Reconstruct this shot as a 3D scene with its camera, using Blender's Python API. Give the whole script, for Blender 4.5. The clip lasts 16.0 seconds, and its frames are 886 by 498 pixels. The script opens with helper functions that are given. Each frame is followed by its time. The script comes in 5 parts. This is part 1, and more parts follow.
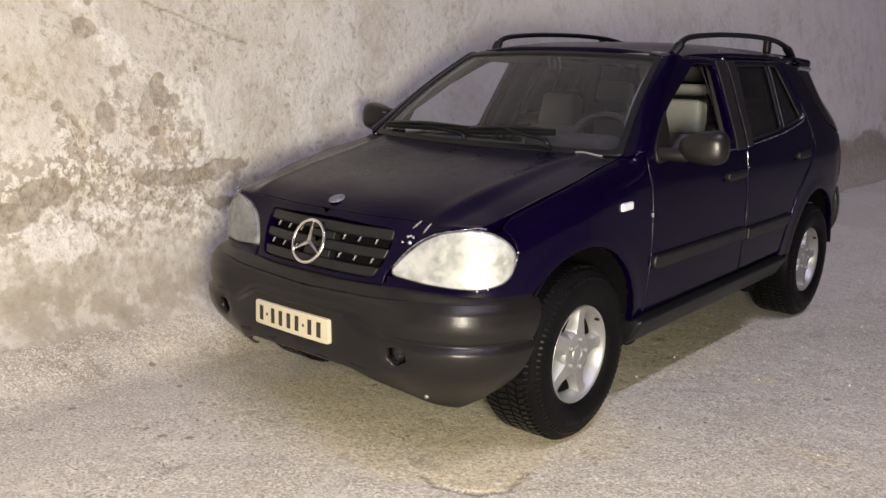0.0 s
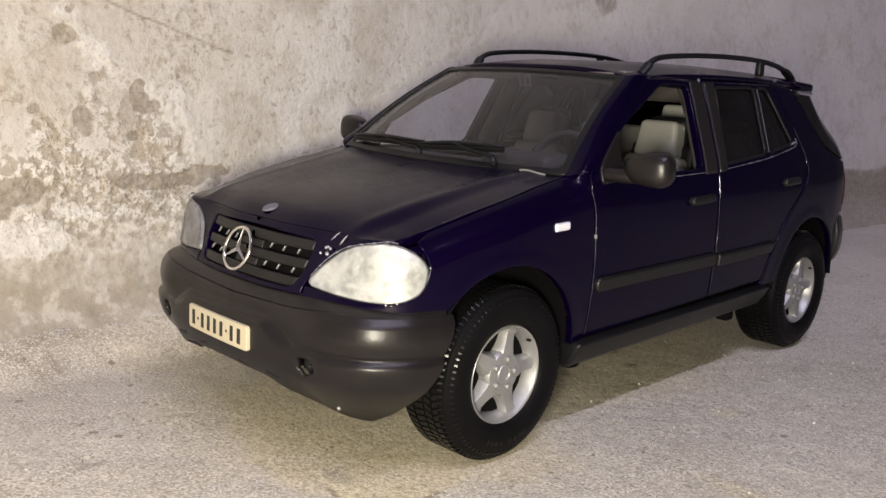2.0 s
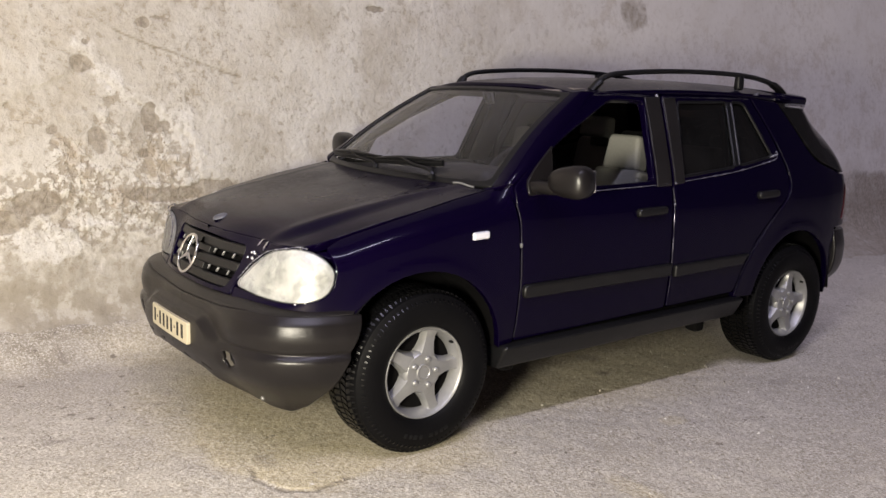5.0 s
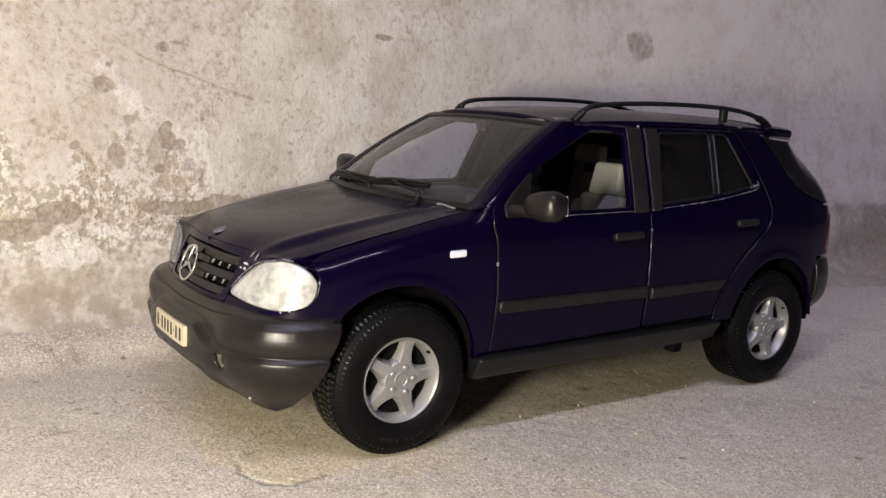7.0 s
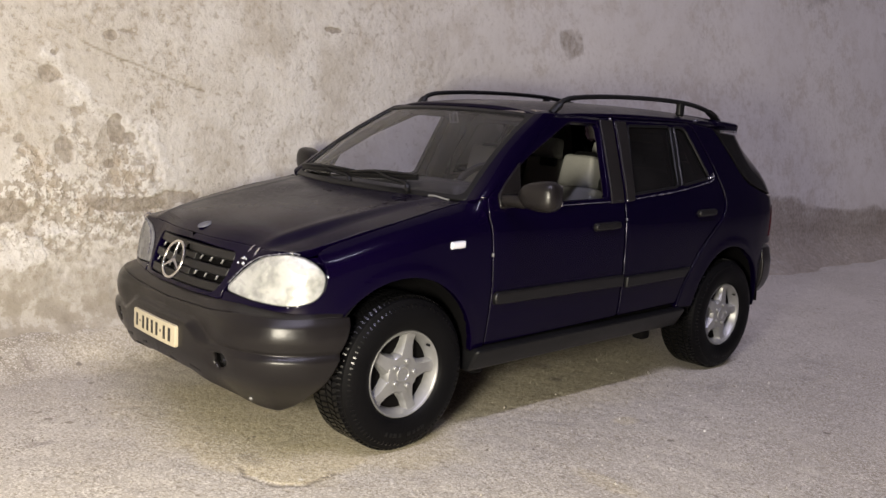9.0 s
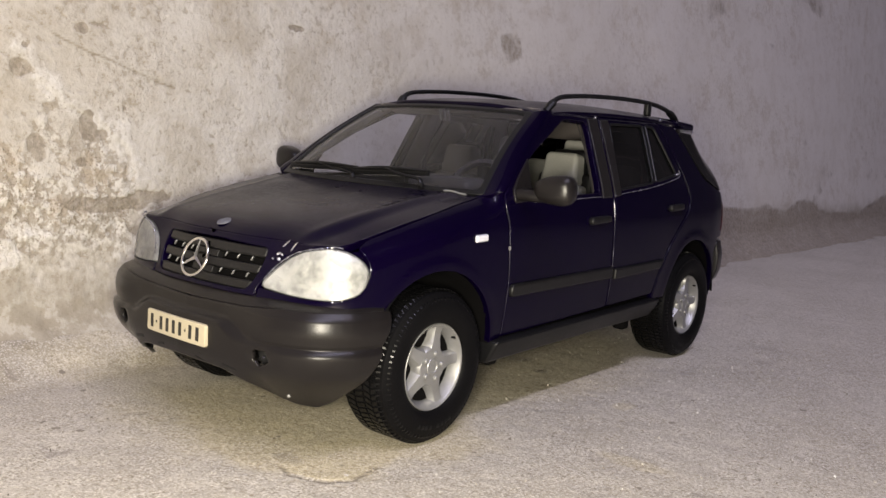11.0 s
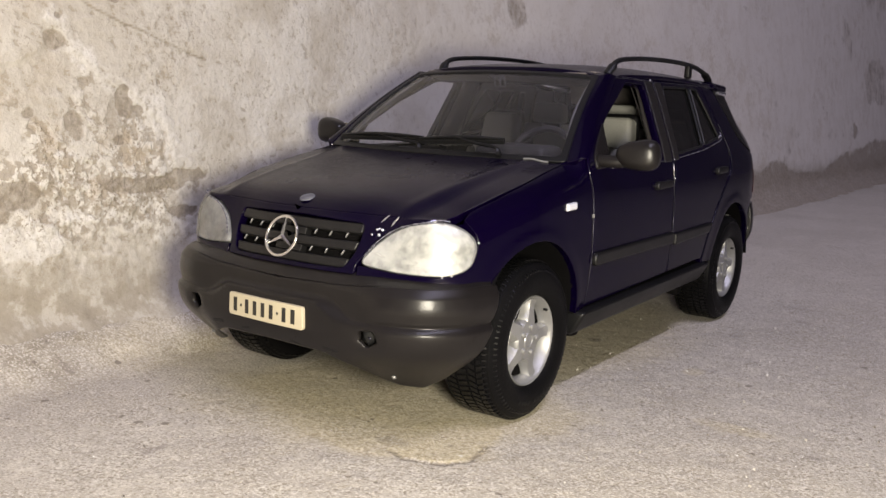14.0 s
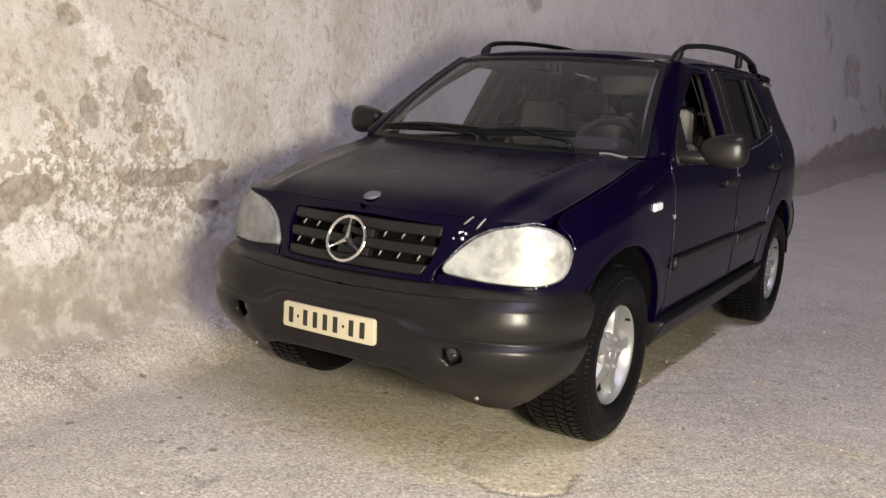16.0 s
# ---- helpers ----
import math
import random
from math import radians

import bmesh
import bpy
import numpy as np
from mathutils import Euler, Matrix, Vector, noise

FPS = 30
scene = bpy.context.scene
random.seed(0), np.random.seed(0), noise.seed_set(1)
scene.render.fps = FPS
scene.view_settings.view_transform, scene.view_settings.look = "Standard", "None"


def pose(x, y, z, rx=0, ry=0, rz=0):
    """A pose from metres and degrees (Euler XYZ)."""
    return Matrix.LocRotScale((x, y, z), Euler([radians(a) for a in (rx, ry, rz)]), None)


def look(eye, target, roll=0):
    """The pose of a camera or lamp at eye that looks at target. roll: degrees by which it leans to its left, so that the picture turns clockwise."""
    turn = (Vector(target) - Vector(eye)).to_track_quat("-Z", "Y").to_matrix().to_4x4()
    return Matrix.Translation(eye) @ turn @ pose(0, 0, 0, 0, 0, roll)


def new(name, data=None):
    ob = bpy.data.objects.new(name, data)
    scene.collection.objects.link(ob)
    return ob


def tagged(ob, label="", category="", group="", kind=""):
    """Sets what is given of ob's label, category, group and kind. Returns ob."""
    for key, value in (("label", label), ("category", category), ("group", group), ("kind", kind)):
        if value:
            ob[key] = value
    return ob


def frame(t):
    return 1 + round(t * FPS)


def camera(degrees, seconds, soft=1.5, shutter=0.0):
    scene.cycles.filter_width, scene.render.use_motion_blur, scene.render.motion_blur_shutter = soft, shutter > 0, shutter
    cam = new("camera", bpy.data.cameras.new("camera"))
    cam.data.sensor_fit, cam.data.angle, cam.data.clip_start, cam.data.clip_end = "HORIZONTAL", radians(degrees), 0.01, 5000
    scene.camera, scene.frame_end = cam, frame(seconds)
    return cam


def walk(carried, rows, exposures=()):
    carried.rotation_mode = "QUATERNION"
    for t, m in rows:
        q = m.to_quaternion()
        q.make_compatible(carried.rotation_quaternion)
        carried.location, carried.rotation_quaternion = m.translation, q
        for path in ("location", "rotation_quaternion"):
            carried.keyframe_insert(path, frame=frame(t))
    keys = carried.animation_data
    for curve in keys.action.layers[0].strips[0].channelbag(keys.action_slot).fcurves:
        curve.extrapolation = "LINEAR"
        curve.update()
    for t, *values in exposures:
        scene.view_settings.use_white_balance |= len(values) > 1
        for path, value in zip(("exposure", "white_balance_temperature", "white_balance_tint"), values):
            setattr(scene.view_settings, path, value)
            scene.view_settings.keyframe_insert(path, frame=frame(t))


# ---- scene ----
cam = camera(52.5, 16.0)
PATH = [
    (0, (2.677, -3.101, 1.521), (1.419, -1.598, 1.123), 1.6),
    (0.5, (2.784, -2.945, 1.535), (1.486, -1.475, 1.143), 1.9),
    (1, (2.882, -2.833, 1.52), (1.55, -1.393, 1.129), 2.4),
    (1.5, (2.977, -2.738, 1.52), (1.618, -1.32, 1.142), 2.7),
    (2, (3.103, -2.687, 1.539), (1.718, -1.293, 1.167), 3.1),
    (2.5, (3.262, -2.611, 1.532), (1.849, -1.245, 1.164), 3.3),
    (3, (3.409, -2.569, 1.544), (1.974, -1.223, 1.185), 3.4),
    (5.5, (3.992, -2.184, 1.611), (2.389, -1.038, 1.271), 2.1),
    (6, (4.099, -2.183, 1.627), (2.477, -1.059, 1.302), 2.5),
    (6.5, (4.184, -2.18, 1.623), (2.558, -1.061, 1.304), 3.2),
    (7, (4.261, -2.183, 1.64), (2.635, -1.059, 1.33), 3.4),
    (7.5, (4.219, -2.246, 1.644), (2.609, -1.099, 1.342), 3.6),
    (8, (4.109, -2.341, 1.617), (2.536, -1.141, 1.326), 4.0),
    (8.5, (3.979, -2.482, 1.594), (2.465, -1.206, 1.308), 4.0),
    (9, (3.884, -2.617, 1.555), (2.428, -1.277, 1.264), 3.6),
    (11.5, (3.241, -3.288, 1.446), (2.036, -1.712, 1.193), 3.7),
    (12, (3.077, -3.388, 1.443), (1.904, -1.788, 1.186), 3.4),
    (12.5, (2.962, -3.463, 1.457), (1.81, -1.849, 1.198), 3.2),
    (13, (2.905, -3.48, 1.47), (1.765, -1.858, 1.203), 3.0),
    (13.5, (2.823, -3.541, 1.409), (1.686, -1.921, 1.118), 2.5),
    (14, (2.753, -3.483, 1.397), (1.625, -1.861, 1.085), 2.4),
    (14.5, (2.562, -3.438, 1.378), (1.479, -1.787, 1.06), 2.5),
    (15, (2.375, -3.375, 1.407), (1.326, -1.703, 1.09), 2.6),
    (15.5, (2.224, -3.38, 1.401), (1.175, -1.71, 1.072), 2.9),
    (16, (2.112, -3.42, 1.372), (1.066, -1.747, 1.04), 3.1),
]
K = 1 / 18          # a 1:18 die-cast model: the plan below is in metres of the full-size car
walk(cam, [(t, look(Vector(eye) * K, Vector(target) * K, roll)) for t, eye, target, roll in PATH], exposures=[(0.0, 0.0), (16.0, 0.0)])

# ---- world, lamps ----
world = bpy.data.worlds.new("night_room")
scene.world = world
world.use_nodes = True
world.node_tree.nodes["Background"].inputs[0].default_value = (0.5, 0.48, 0.62, 1)
world.node_tree.nodes["Background"].inputs[1].default_value = 0.065

FLASH = (3.14, -3.10, 1.27)      # the torch held beside the camera
CEILING = (20.0, -15.0, 40.0)    # the room's lamp


def lamp(name, kind, place, aim, watts, colour, size):
    data = bpy.data.lights.new(name, kind)
    data.energy, data.color = watts, colour
    if kind == "AREA":
        data.shape, data.size = "DISK", size * K
    else:
        data.shadow_soft_size = size * K
    ob = new(name, data)
    ob.matrix_world = look(Vector(place) * K, Vector(aim) * K)
    return ob


lamp("torch", "POINT", FLASH, (0.0, 0.6, 0.7), 3.62, (0.98, 0.90, 0.73), 0.34)
tube_lamp = lamp("ceiling_lamp", "AREA", CEILING, (CEILING[0], CEILING[1], 0), 46.0, (0.78, 0.74, 1.0), 1.6)
tube_lamp.data.shape, tube_lamp.data.size, tube_lamp.data.size_y = "RECTANGLE", 1.6 * K, 40 * K


# ---- materials ----
def nodes_of(name):
    m = bpy.data.materials.new(name)
    m.use_nodes = True
    n = m.node_tree.nodes
    return m, n, m.node_tree.links, n["Principled BSDF"]


def noise_node(n, l, scale, detail=6.0, rough=0.6, coords=None):
    tex = n.new("ShaderNodeTexNoise")
    tex.inputs["Scale"].default_value, tex.inputs["Detail"].default_value = scale, detail
    tex.inputs["Roughness"].default_value = rough
    if coords is not None:
        l.new(coords, tex.inputs["Vector"])
    return tex.outputs["Fac"]


def ramp(n, l, fac, stops):
    r = n.new("ShaderNodeValToRGB")
    while len(r.color_ramp.elements) < len(stops):
        r.color_ramp.elements.new(0.5)
    for e, (p, c) in zip(r.color_ramp.elements, stops):
        e.position = p
        e.color = (*c, 1) if len(c) == 3 else c
    l.new(fac, r.inputs["Fac"])
    return r.outputs["Color"]


def mix(n, l, fac, a, b, kind="MIX"):
    m = n.new("ShaderNodeMix")
    m.data_type, m.blend_type = "RGBA", kind
    for socket, value in ((m.inputs[0], fac), (m.inputs[6], a), (m.inputs[7], b)):
        if isinstance(value, (int, float)):
            socket.default_value = value
        elif isinstance(value, tuple):
            socket.default_value = (*value, 1)
        else:
            l.new(value, socket)
    return m.outputs[2]


def maths(n, l, op, a, b=0.0, clamp=False):
    m = n.new("ShaderNodeMath")
    m.operation, m.use_clamp = op, clamp
    for socket, value in zip(m.inputs, (a, b)):
        if isinstance(value, (int, float)):
            socket.default_value = value
        else:
            l.new(value, socket)
    return m.outputs[0]


def grey(v):
    return (v, v, v)


def bump(n, l, height, strength, distance, out, under=None):
    b = n.new("ShaderNodeBump")
    b.inputs["Strength"].default_value, b.inputs["Distance"].default_value = strength, distance
    l.new(height, b.inputs["Height"])
    if under is not None:
        l.new(under, b.inputs["Normal"])
    l.new(b.outputs["Normal"], out)
    return b.outputs["Normal"]


def plain(name, colour, rough=0.5, metal=0.0, coat=0.0, vary=0.12, scale=900.0, relief=0.0, shine=0.5):
    """A surface with fine grain and broad, faint unevenness."""
    m, n, l, p = nodes_of(name)
    where = n.new("ShaderNodeTexCoord").outputs["Object"]
    fine, broad = noise_node(n, l, scale, 4, 0.6, where), noise_node(n, l, scale / 14, 3, 0.5, where)
    both = maths(n, l, "ADD", maths(n, l, "MULTIPLY", fine, 0.5), maths(n, l, "MULTIPLY", broad, 0.5))
    lo, hi = tuple(c * (1 - vary) for c in colour), tuple(min(1, c * (1 + vary)) for c in colour)
    l.new(ramp(n, l, both, [(0.3, lo), (0.7, hi)]), p.inputs["Base Color"])
    l.new(ramp(n, l, both, [(0.3, grey(rough * 0.85)), (0.7, grey(min(1, rough * 1.15)))]), p.inputs["Roughness"])
    p.inputs["Metallic"].default_value = metal
    p.inputs["Coat Weight"].default_value = coat
    p.inputs["Specular IOR Level"].default_value = shine
    if relief:
        bump(n, l, fine, relief, 0.0004, p.inputs["Normal"])
    return m


def paint_material():
    """Navy lacquer with dust on the faces that look up."""
    m, n, l, p = nodes_of("navy_lacquer")
    where = n.new("ShaderNodeTexCoord").outputs["Object"]
    broad, fine = noise_node(n, l, 35, 5, 0.65, where), noise_node(n, l, 700, 4, 0.7, where)
    up = n.new("ShaderNodeSeparateXYZ")
    l.new(n.new("ShaderNodeNewGeometry").outputs["Normal"], up.inputs[0])
    lying = ramp(n, l, up.outputs["Z"], [(0.90, grey(0)), (0.985, grey(1))])
    dust = maths(n, l, "MULTIPLY", ramp(n, l, broad, [(0.38, grey(0.22)), (0.48, grey(0.62)), (0.62, grey(1.0))]), lying)
    place = n.new("ShaderNodeSeparateXYZ")
    l.new(where, place.inputs[0])
    drift = maths(n, l, "SUBTRACT", maths(n, l, "MULTIPLY", place.outputs["Y"], 1.0 / K), maths(n, l, "MULTIPLY", place.outputs["X"], 0.55 / K))
    drift = maths(n, l, "ADD", drift, maths(n, l, "MULTIPLY", broad, 0.5))
    dust = maths(n, l, "MULTIPLY", dust, ramp(n, l, maths(n, l, "ADD", drift, 0.55), [(0.25, grey(0.05)), (0.95, grey(1.0))]))
    dust = maths(n, l, "MULTIPLY", dust, ramp(n, l, fine, [(0.35, grey(0.5)), (0.65, grey(1.0))]))
    l.new(mix(n, l, maths(n, l, "MULTIPLY", dust, 0.030), (0.0018, 0.0005, 0.0090), (0.30, 0.27, 0.23)), p.inputs["Base Color"])
    l.new(maths(n, l, "ADD", maths(n, l, "MULTIPLY", dust, 0.25), 0.22), p.inputs["Roughness"])
    p.inputs["Specular IOR Level"].default_value = 0.06
    p.inputs["Coat Weight"].default_value = 0.20
    l.new(maths(n, l, "ADD", maths(n, l, "MULTIPLY", dust, 0.30), 0.035), p.inputs["Coat Roughness"])
    bump(n, l, noise_node(n, l, 160, 3, 0.5, where), 0.02, 0.0004, p.inputs["Coat Normal"])
    return m


def glass_material(name, tint, gloss_rough=0.03, haze=0.0):
    m, n, l, p = nodes_of(name)
    n.remove(p)
    clear, shine, mixed = n.new("ShaderNodeBsdfTransparent"), n.new("ShaderNodeBsdfGlossy"), n.new("ShaderNodeMixShader")
    clear.inputs[0].default_value = (*tint, 1)
    shine.inputs["Roughness"].default_value = gloss_rough
    f = n.new("ShaderNodeFresnel")
    f.inputs["IOR"].default_value = 1.5
    l.new(f.outputs[0], mixed.inputs[0])
    film, dusty = n.new("ShaderNodeBsdfDiffuse"), n.new("ShaderNodeMixShader")
    film.inputs[0].default_value = (0.50, 0.49, 0.49, 1)
    where = n.new("ShaderNodeTexCoord").outputs["Object"]
    l.new(ramp(n, l, noise_node(n, l, 45, 5, 0.65, where), [(0.3, grey(haze * 0.5)), (0.7, grey(haze * 1.4))]), dusty.inputs[0])
    l.new(clear.outputs[0], dusty.inputs[1])
    l.new(film.outputs[0], dusty.inputs[2])
    l.new(dusty.outputs[0], mixed.inputs[1])
    l.new(shine.outputs[0], mixed.inputs[2])
    l.new(mixed.outputs[0], n["Material Output"].inputs["Surface"])
    return m


def lens_material():
    """Clear moulded plastic with fine flutes."""
    m, n, l, p = nodes_of("headlight_lens")
    n.remove(p)
    where = n.new("ShaderNodeTexCoord").outputs["Object"]
    clear, shine, mixed = n.new("ShaderNodeBsdfTransparent"), n.new("ShaderNodeBsdfGlossy"), n.new("ShaderNodeMixShader")
    clear.inputs[0].default_value = (0.96, 0.96, 0.95, 1)
    shine.inputs["Roughness"].default_value = 0.10
    f = n.new("ShaderNodeFresnel")
    f.inputs["IOR"].default_value = 1.38
    wave = n.new("ShaderNodeTexWave")
    wave.bands_direction = "X"
    wave.inputs["Scale"].default_value, wave.inputs["Distortion"].default_value = 220, 0.6
    l.new(where, wave.inputs["Vector"])
    bump(n, l, wave.outputs["Fac"], 0.2, 0.0004, shine.inputs["Normal"])
    film, milky = n.new("ShaderNodeBsdfDiffuse"), n.new("ShaderNodeMixShader")
    film.inputs[0].default_value = (0.72, 0.73, 0.74, 1)
    l.new(ramp(n, l, noise_node(n, l, 170, 3, 0.5, where), [(0.36, grey(0.10)), (0.64, grey(0.26))]), milky.inputs[0])
    l.new(clear.outputs[0], milky.inputs[1])
    l.new(film.outputs[0], milky.inputs[2])
    l.new(f.outputs[0], mixed.inputs[0])
    l.new(milky.outputs[0], mixed.inputs[1])
    l.new(shine.outputs[0], mixed.inputs[2])
    l.new(mixed.outputs[0], n["Material Output"].inputs["Surface"])
    return m


def reflector_material():
    """Pale silvered bowl, blotched and ribbed."""
    m, n, l, p = nodes_of("headlight_reflector")
    where = n.new("ShaderNodeTexCoord").outputs["Object"]
    blot = noise_node(n, l, 260, 3, 0.55, where)
    l.new(ramp(n, l, blot, [(0.37, (0.30, 0.305, 0.30)), (0.45, (0.42, 0.425, 0.42)), (0.57, (0.59, 0.59, 0.58))]), p.inputs["Base Color"])
    p.inputs["Roughness"].default_value, p.inputs["Metallic"].default_value = 0.42, 0.42
    wave = n.new("ShaderNodeTexWave")
    wave.bands_direction = "Z"
    wave.inputs["Scale"].default_value, wave.inputs["Distortion"].default_value = 150, 1.0
    l.new(where, wave.inputs["Vector"])
    bump(n, l, wave.outputs["Fac"], 0.10, 0.0006, p.inputs["Normal"])
    return m


PAINT = paint_material()
PLASTIC = plain("grey_plastic", (0.0090, 0.0078, 0.0080), 0.31, vary=0.15, scale=2500, relief=0.10, shine=0.30)
TRIM = plain("dark_trim", (0.0075, 0.0072, 0.0075), 0.42, vary=0.2, scale=2000, relief=0.1, shine=0.35)
PILLAR = plain("pillar_plastic", (0.0125, 0.0112, 0.0115), 0.36, vary=0.2, scale=1200, relief=0.1, shine=0.42)
BLACK = plain("black_plastic", (0.0048, 0.0048, 0.0055), 0.45, vary=0.2, shine=0.3)
UNDER = plain("underside", (0.0034, 0.0031, 0.0034), 0.85, vary=0.2, shine=0.08)
RUBBER = plain("tyre_rubber", (0.0038, 0.0037, 0.0042), 0.50, vary=0.25, scale=1500, relief=0.15, shine=0.08)
TREAD = plain("tread_rubber", (0.0035, 0.0035, 0.004), 0.26, vary=0.25, scale=1500, shine=0.20)
MARKS = plain("sidewall_print", (0.0075, 0.0075, 0.008), 0.5, vary=0.3, shine=0.12)
SILVER = plain("silver_wheel_paint", (0.265, 0.265, 0.265), 0.40, metal=0.45, vary=0.10)
CHROME = plain("chrome", (0.75, 0.74, 0.72), 0.16, metal=1.0, vary=0.05)
LEATHER = plain("grey_seat_vinyl", (0.27, 0.27, 0.25), 0.55, vary=0.1, scale=1600, relief=0.2)
CABIN = plain("dark_cabin_plastic", (0.042, 0.038, 0.040), 0.6, vary=0.15)
LINING = plain("cabin_lining", (0.12, 0.105, 0.10), 0.7, vary=0.1)
PALE = plain("pale_lining", (0.26, 0.25, 0.23), 0.6, vary=0.1)
CREAM = plain("cream_plate_paint", (0.49, 0.435, 0.31), 0.5, vary=0.06)
INK = plain("plate_ink", (0.02, 0.018, 0.015), 0.5)
REFLECTOR = reflector_material()
BULB = plain("dull_reflector", (0.40, 0.40, 0.39), 0.5, vary=0.1)
WHITE = plain("white_marker", (0.66, 0.66, 0.72), 0.3, vary=0.04)
ENAMEL = plain("emblem_enamel", (0.10, 0.102, 0.125), 0.5, vary=0.08)
# metals for thin tubes that draw highlights along edges
GLOSS = plain("dim_glint_metal", (0.055, 0.055, 0.075), 0.20, metal=0.75)
SHINE = plain("edge_glint_metal", (0.30, 0.30, 0.36), 0.18, metal=0.7)
# bright metal for the glints drawn as beads and strips
GLINT = plain("spot_glint_metal", (0.75, 0.75, 0.80), 0.27, metal=1.0, vary=0.04)
RED = plain("red_lens", (0.055, 0.004, 0.006), 0.2, coat=0.4)
LENS = lens_material()
CLEAR = glass_material("windscreen_glass", (0.95, 0.96, 0.97), haze=0.028)
TINTED = glass_material("tinted_glass", (0.085, 0.060, 0.060), haze=0.012)


# ---- shape tools ----
def spline(xs, ys):
    """A smooth curve through the points, without overshoot."""
    xs, ys = np.array(xs, float), np.array(ys, float)
    d = np.diff(ys) / np.diff(xs)
    m = np.zeros(len(xs))
    m[0], m[-1] = d[0], d[-1]
    for i in range(1, len(xs) - 1):
        if d[i - 1] * d[i] > 0:
            m[i] = 2 * d[i - 1] * d[i] / (d[i - 1] + d[i])

    def f(x):
        x = np.clip(np.asarray(x, float), xs[0], xs[-1])
        i = np.clip(np.searchsorted(xs, x) - 1, 0, len(xs) - 2)
        h = xs[i + 1] - xs[i]
        t = (x - xs[i]) / h
        return ys[i] * (2 * t**3 - 3 * t**2 + 1) + h * m[i] * (t**3 - 2 * t**2 + t) + ys[i + 1] * (3 * t**2 - 2 * t**3) + h * m[i + 1] * (t**3 - t**2)

    return f


def catmull(pts, per=12, closed=False):
    pts = [np.array(p, float) for p in pts]
    out, n = [], len(pts)
    for i in range(n if closed else n - 1):
        if closed:
            p0, p1, p2, p3 = (pts[(i + k) % n] for k in (-1, 0, 1, 2))
        else:
            p1, p2 = pts[i], pts[i + 1]
            p0, p3 = pts[i - 1] if i else 2 * p1 - p2, pts[i + 2] if i + 2 < n else 2 * p2 - p1
        for k in range(per):
            t = k / per
            out.append(0.5 * (2 * p1 + (p2 - p0) * t + (2 * p0 - 5 * p1 + 4 * p2 - p3) * t * t + (3 * p1 - p0 - 3 * p2 + p3) * t**3))
    if not closed:
        out.append(pts[-1])
    return np.array(out)


def rounded(pts, r=0.03, step=0.03):
    """A closed outline with its corners eased by r (or by a corner's own third number), in short steps, anticlockwise."""
    out, n = [], len(pts)
    for i in range(n):
        a, b, c = (np.array(pts[(i + k) % n][:2], float) for k in (-1, 0, 1))
        cut = pts[i][2] if len(pts[i]) > 2 else r
        u, v = a - b, c - b
        lu, lv = np.linalg.norm(u), np.linalg.norm(v)
        k = min(cut, 0.49 * lu, 0.49 * lv)
        p, q = b + u / lu * k, b + v / lv * k
        if k < 1e-4:
            out.append(b)
        else:
            m = max(3, int(2 * k / step) + 2)
            for j in range(m + 1):
                t = j / m
                out.append((1 - t) ** 2 * p + 2 * t * (1 - t) * b + t * t * q)
    dense = []
    for a, b in zip(out, out[1:] + out[:1]):
        length = np.linalg.norm(b - a)
        if length < 1e-5:
            continue
        m = max(1, int(round(length / step)))
        dense += [a + (b - a) * j / m for j in range(m)]
    dense = np.array(dense)
    x, y = dense.T
    if (x * np.roll(y, -1) - y * np.roll(x, -1)).sum() < 0:
        dense = dense[::-1]
    return dense


def inset(loop, d):
    """The outline moved to its left (inwards for an anticlockwise one) by d."""
    t = np.roll(loop, -1, 0) - np.roll(loop, 1, 0)
    t /= np.linalg.norm(t, axis=1)[:, None] + 1e-12
    return loop + d * np.c_[-t[:, 1], t[:, 0]]


def inside(pts, loop):
    x, y = pts[:, 0][:, None], pts[:, 1][:, None]
    x0, y0 = loop.T
    x1, y1 = np.roll(loop, -1, 0).T
    crosses = ((y0 > y) != (y1 > y)) & (x < (x1 - x0) * (y - y0) / (y1 - y0 + 1e-15) + x0)
    return crosses.sum(1) % 2 == 1


def part(name, mesh, material, parent=None, label="", normals=None, sharp=False):
    """Links a bmesh, or (verts, faces), as one mesh object under a thing or a part."""
    data = bpy.data.meshes.new(name)
    if isinstance(mesh, tuple):
        data.from_pydata([tuple(v) for v in np.asarray(mesh[0]) * K], [], [tuple(int(i) for i in f) for f in mesh[1]])
    else:
        bmesh.ops.scale(mesh, vec=(K, K, K), verts=mesh.verts)
        mesh.to_mesh(data)
        mesh.free()
    data.polygons.foreach_set("use_smooth", [not sharp] * len(data.polygons))
    if normals is not None:
        data.normals_split_custom_set_from_vertices([tuple(v) for v in normals])
    elif not sharp:
        data.set_sharp_from_angle(angle=radians(38))
    data.materials.append(material)
    ob = new(name, data)
    if parent is not None:
        ob.parent = parent
    return tagged(ob, label)


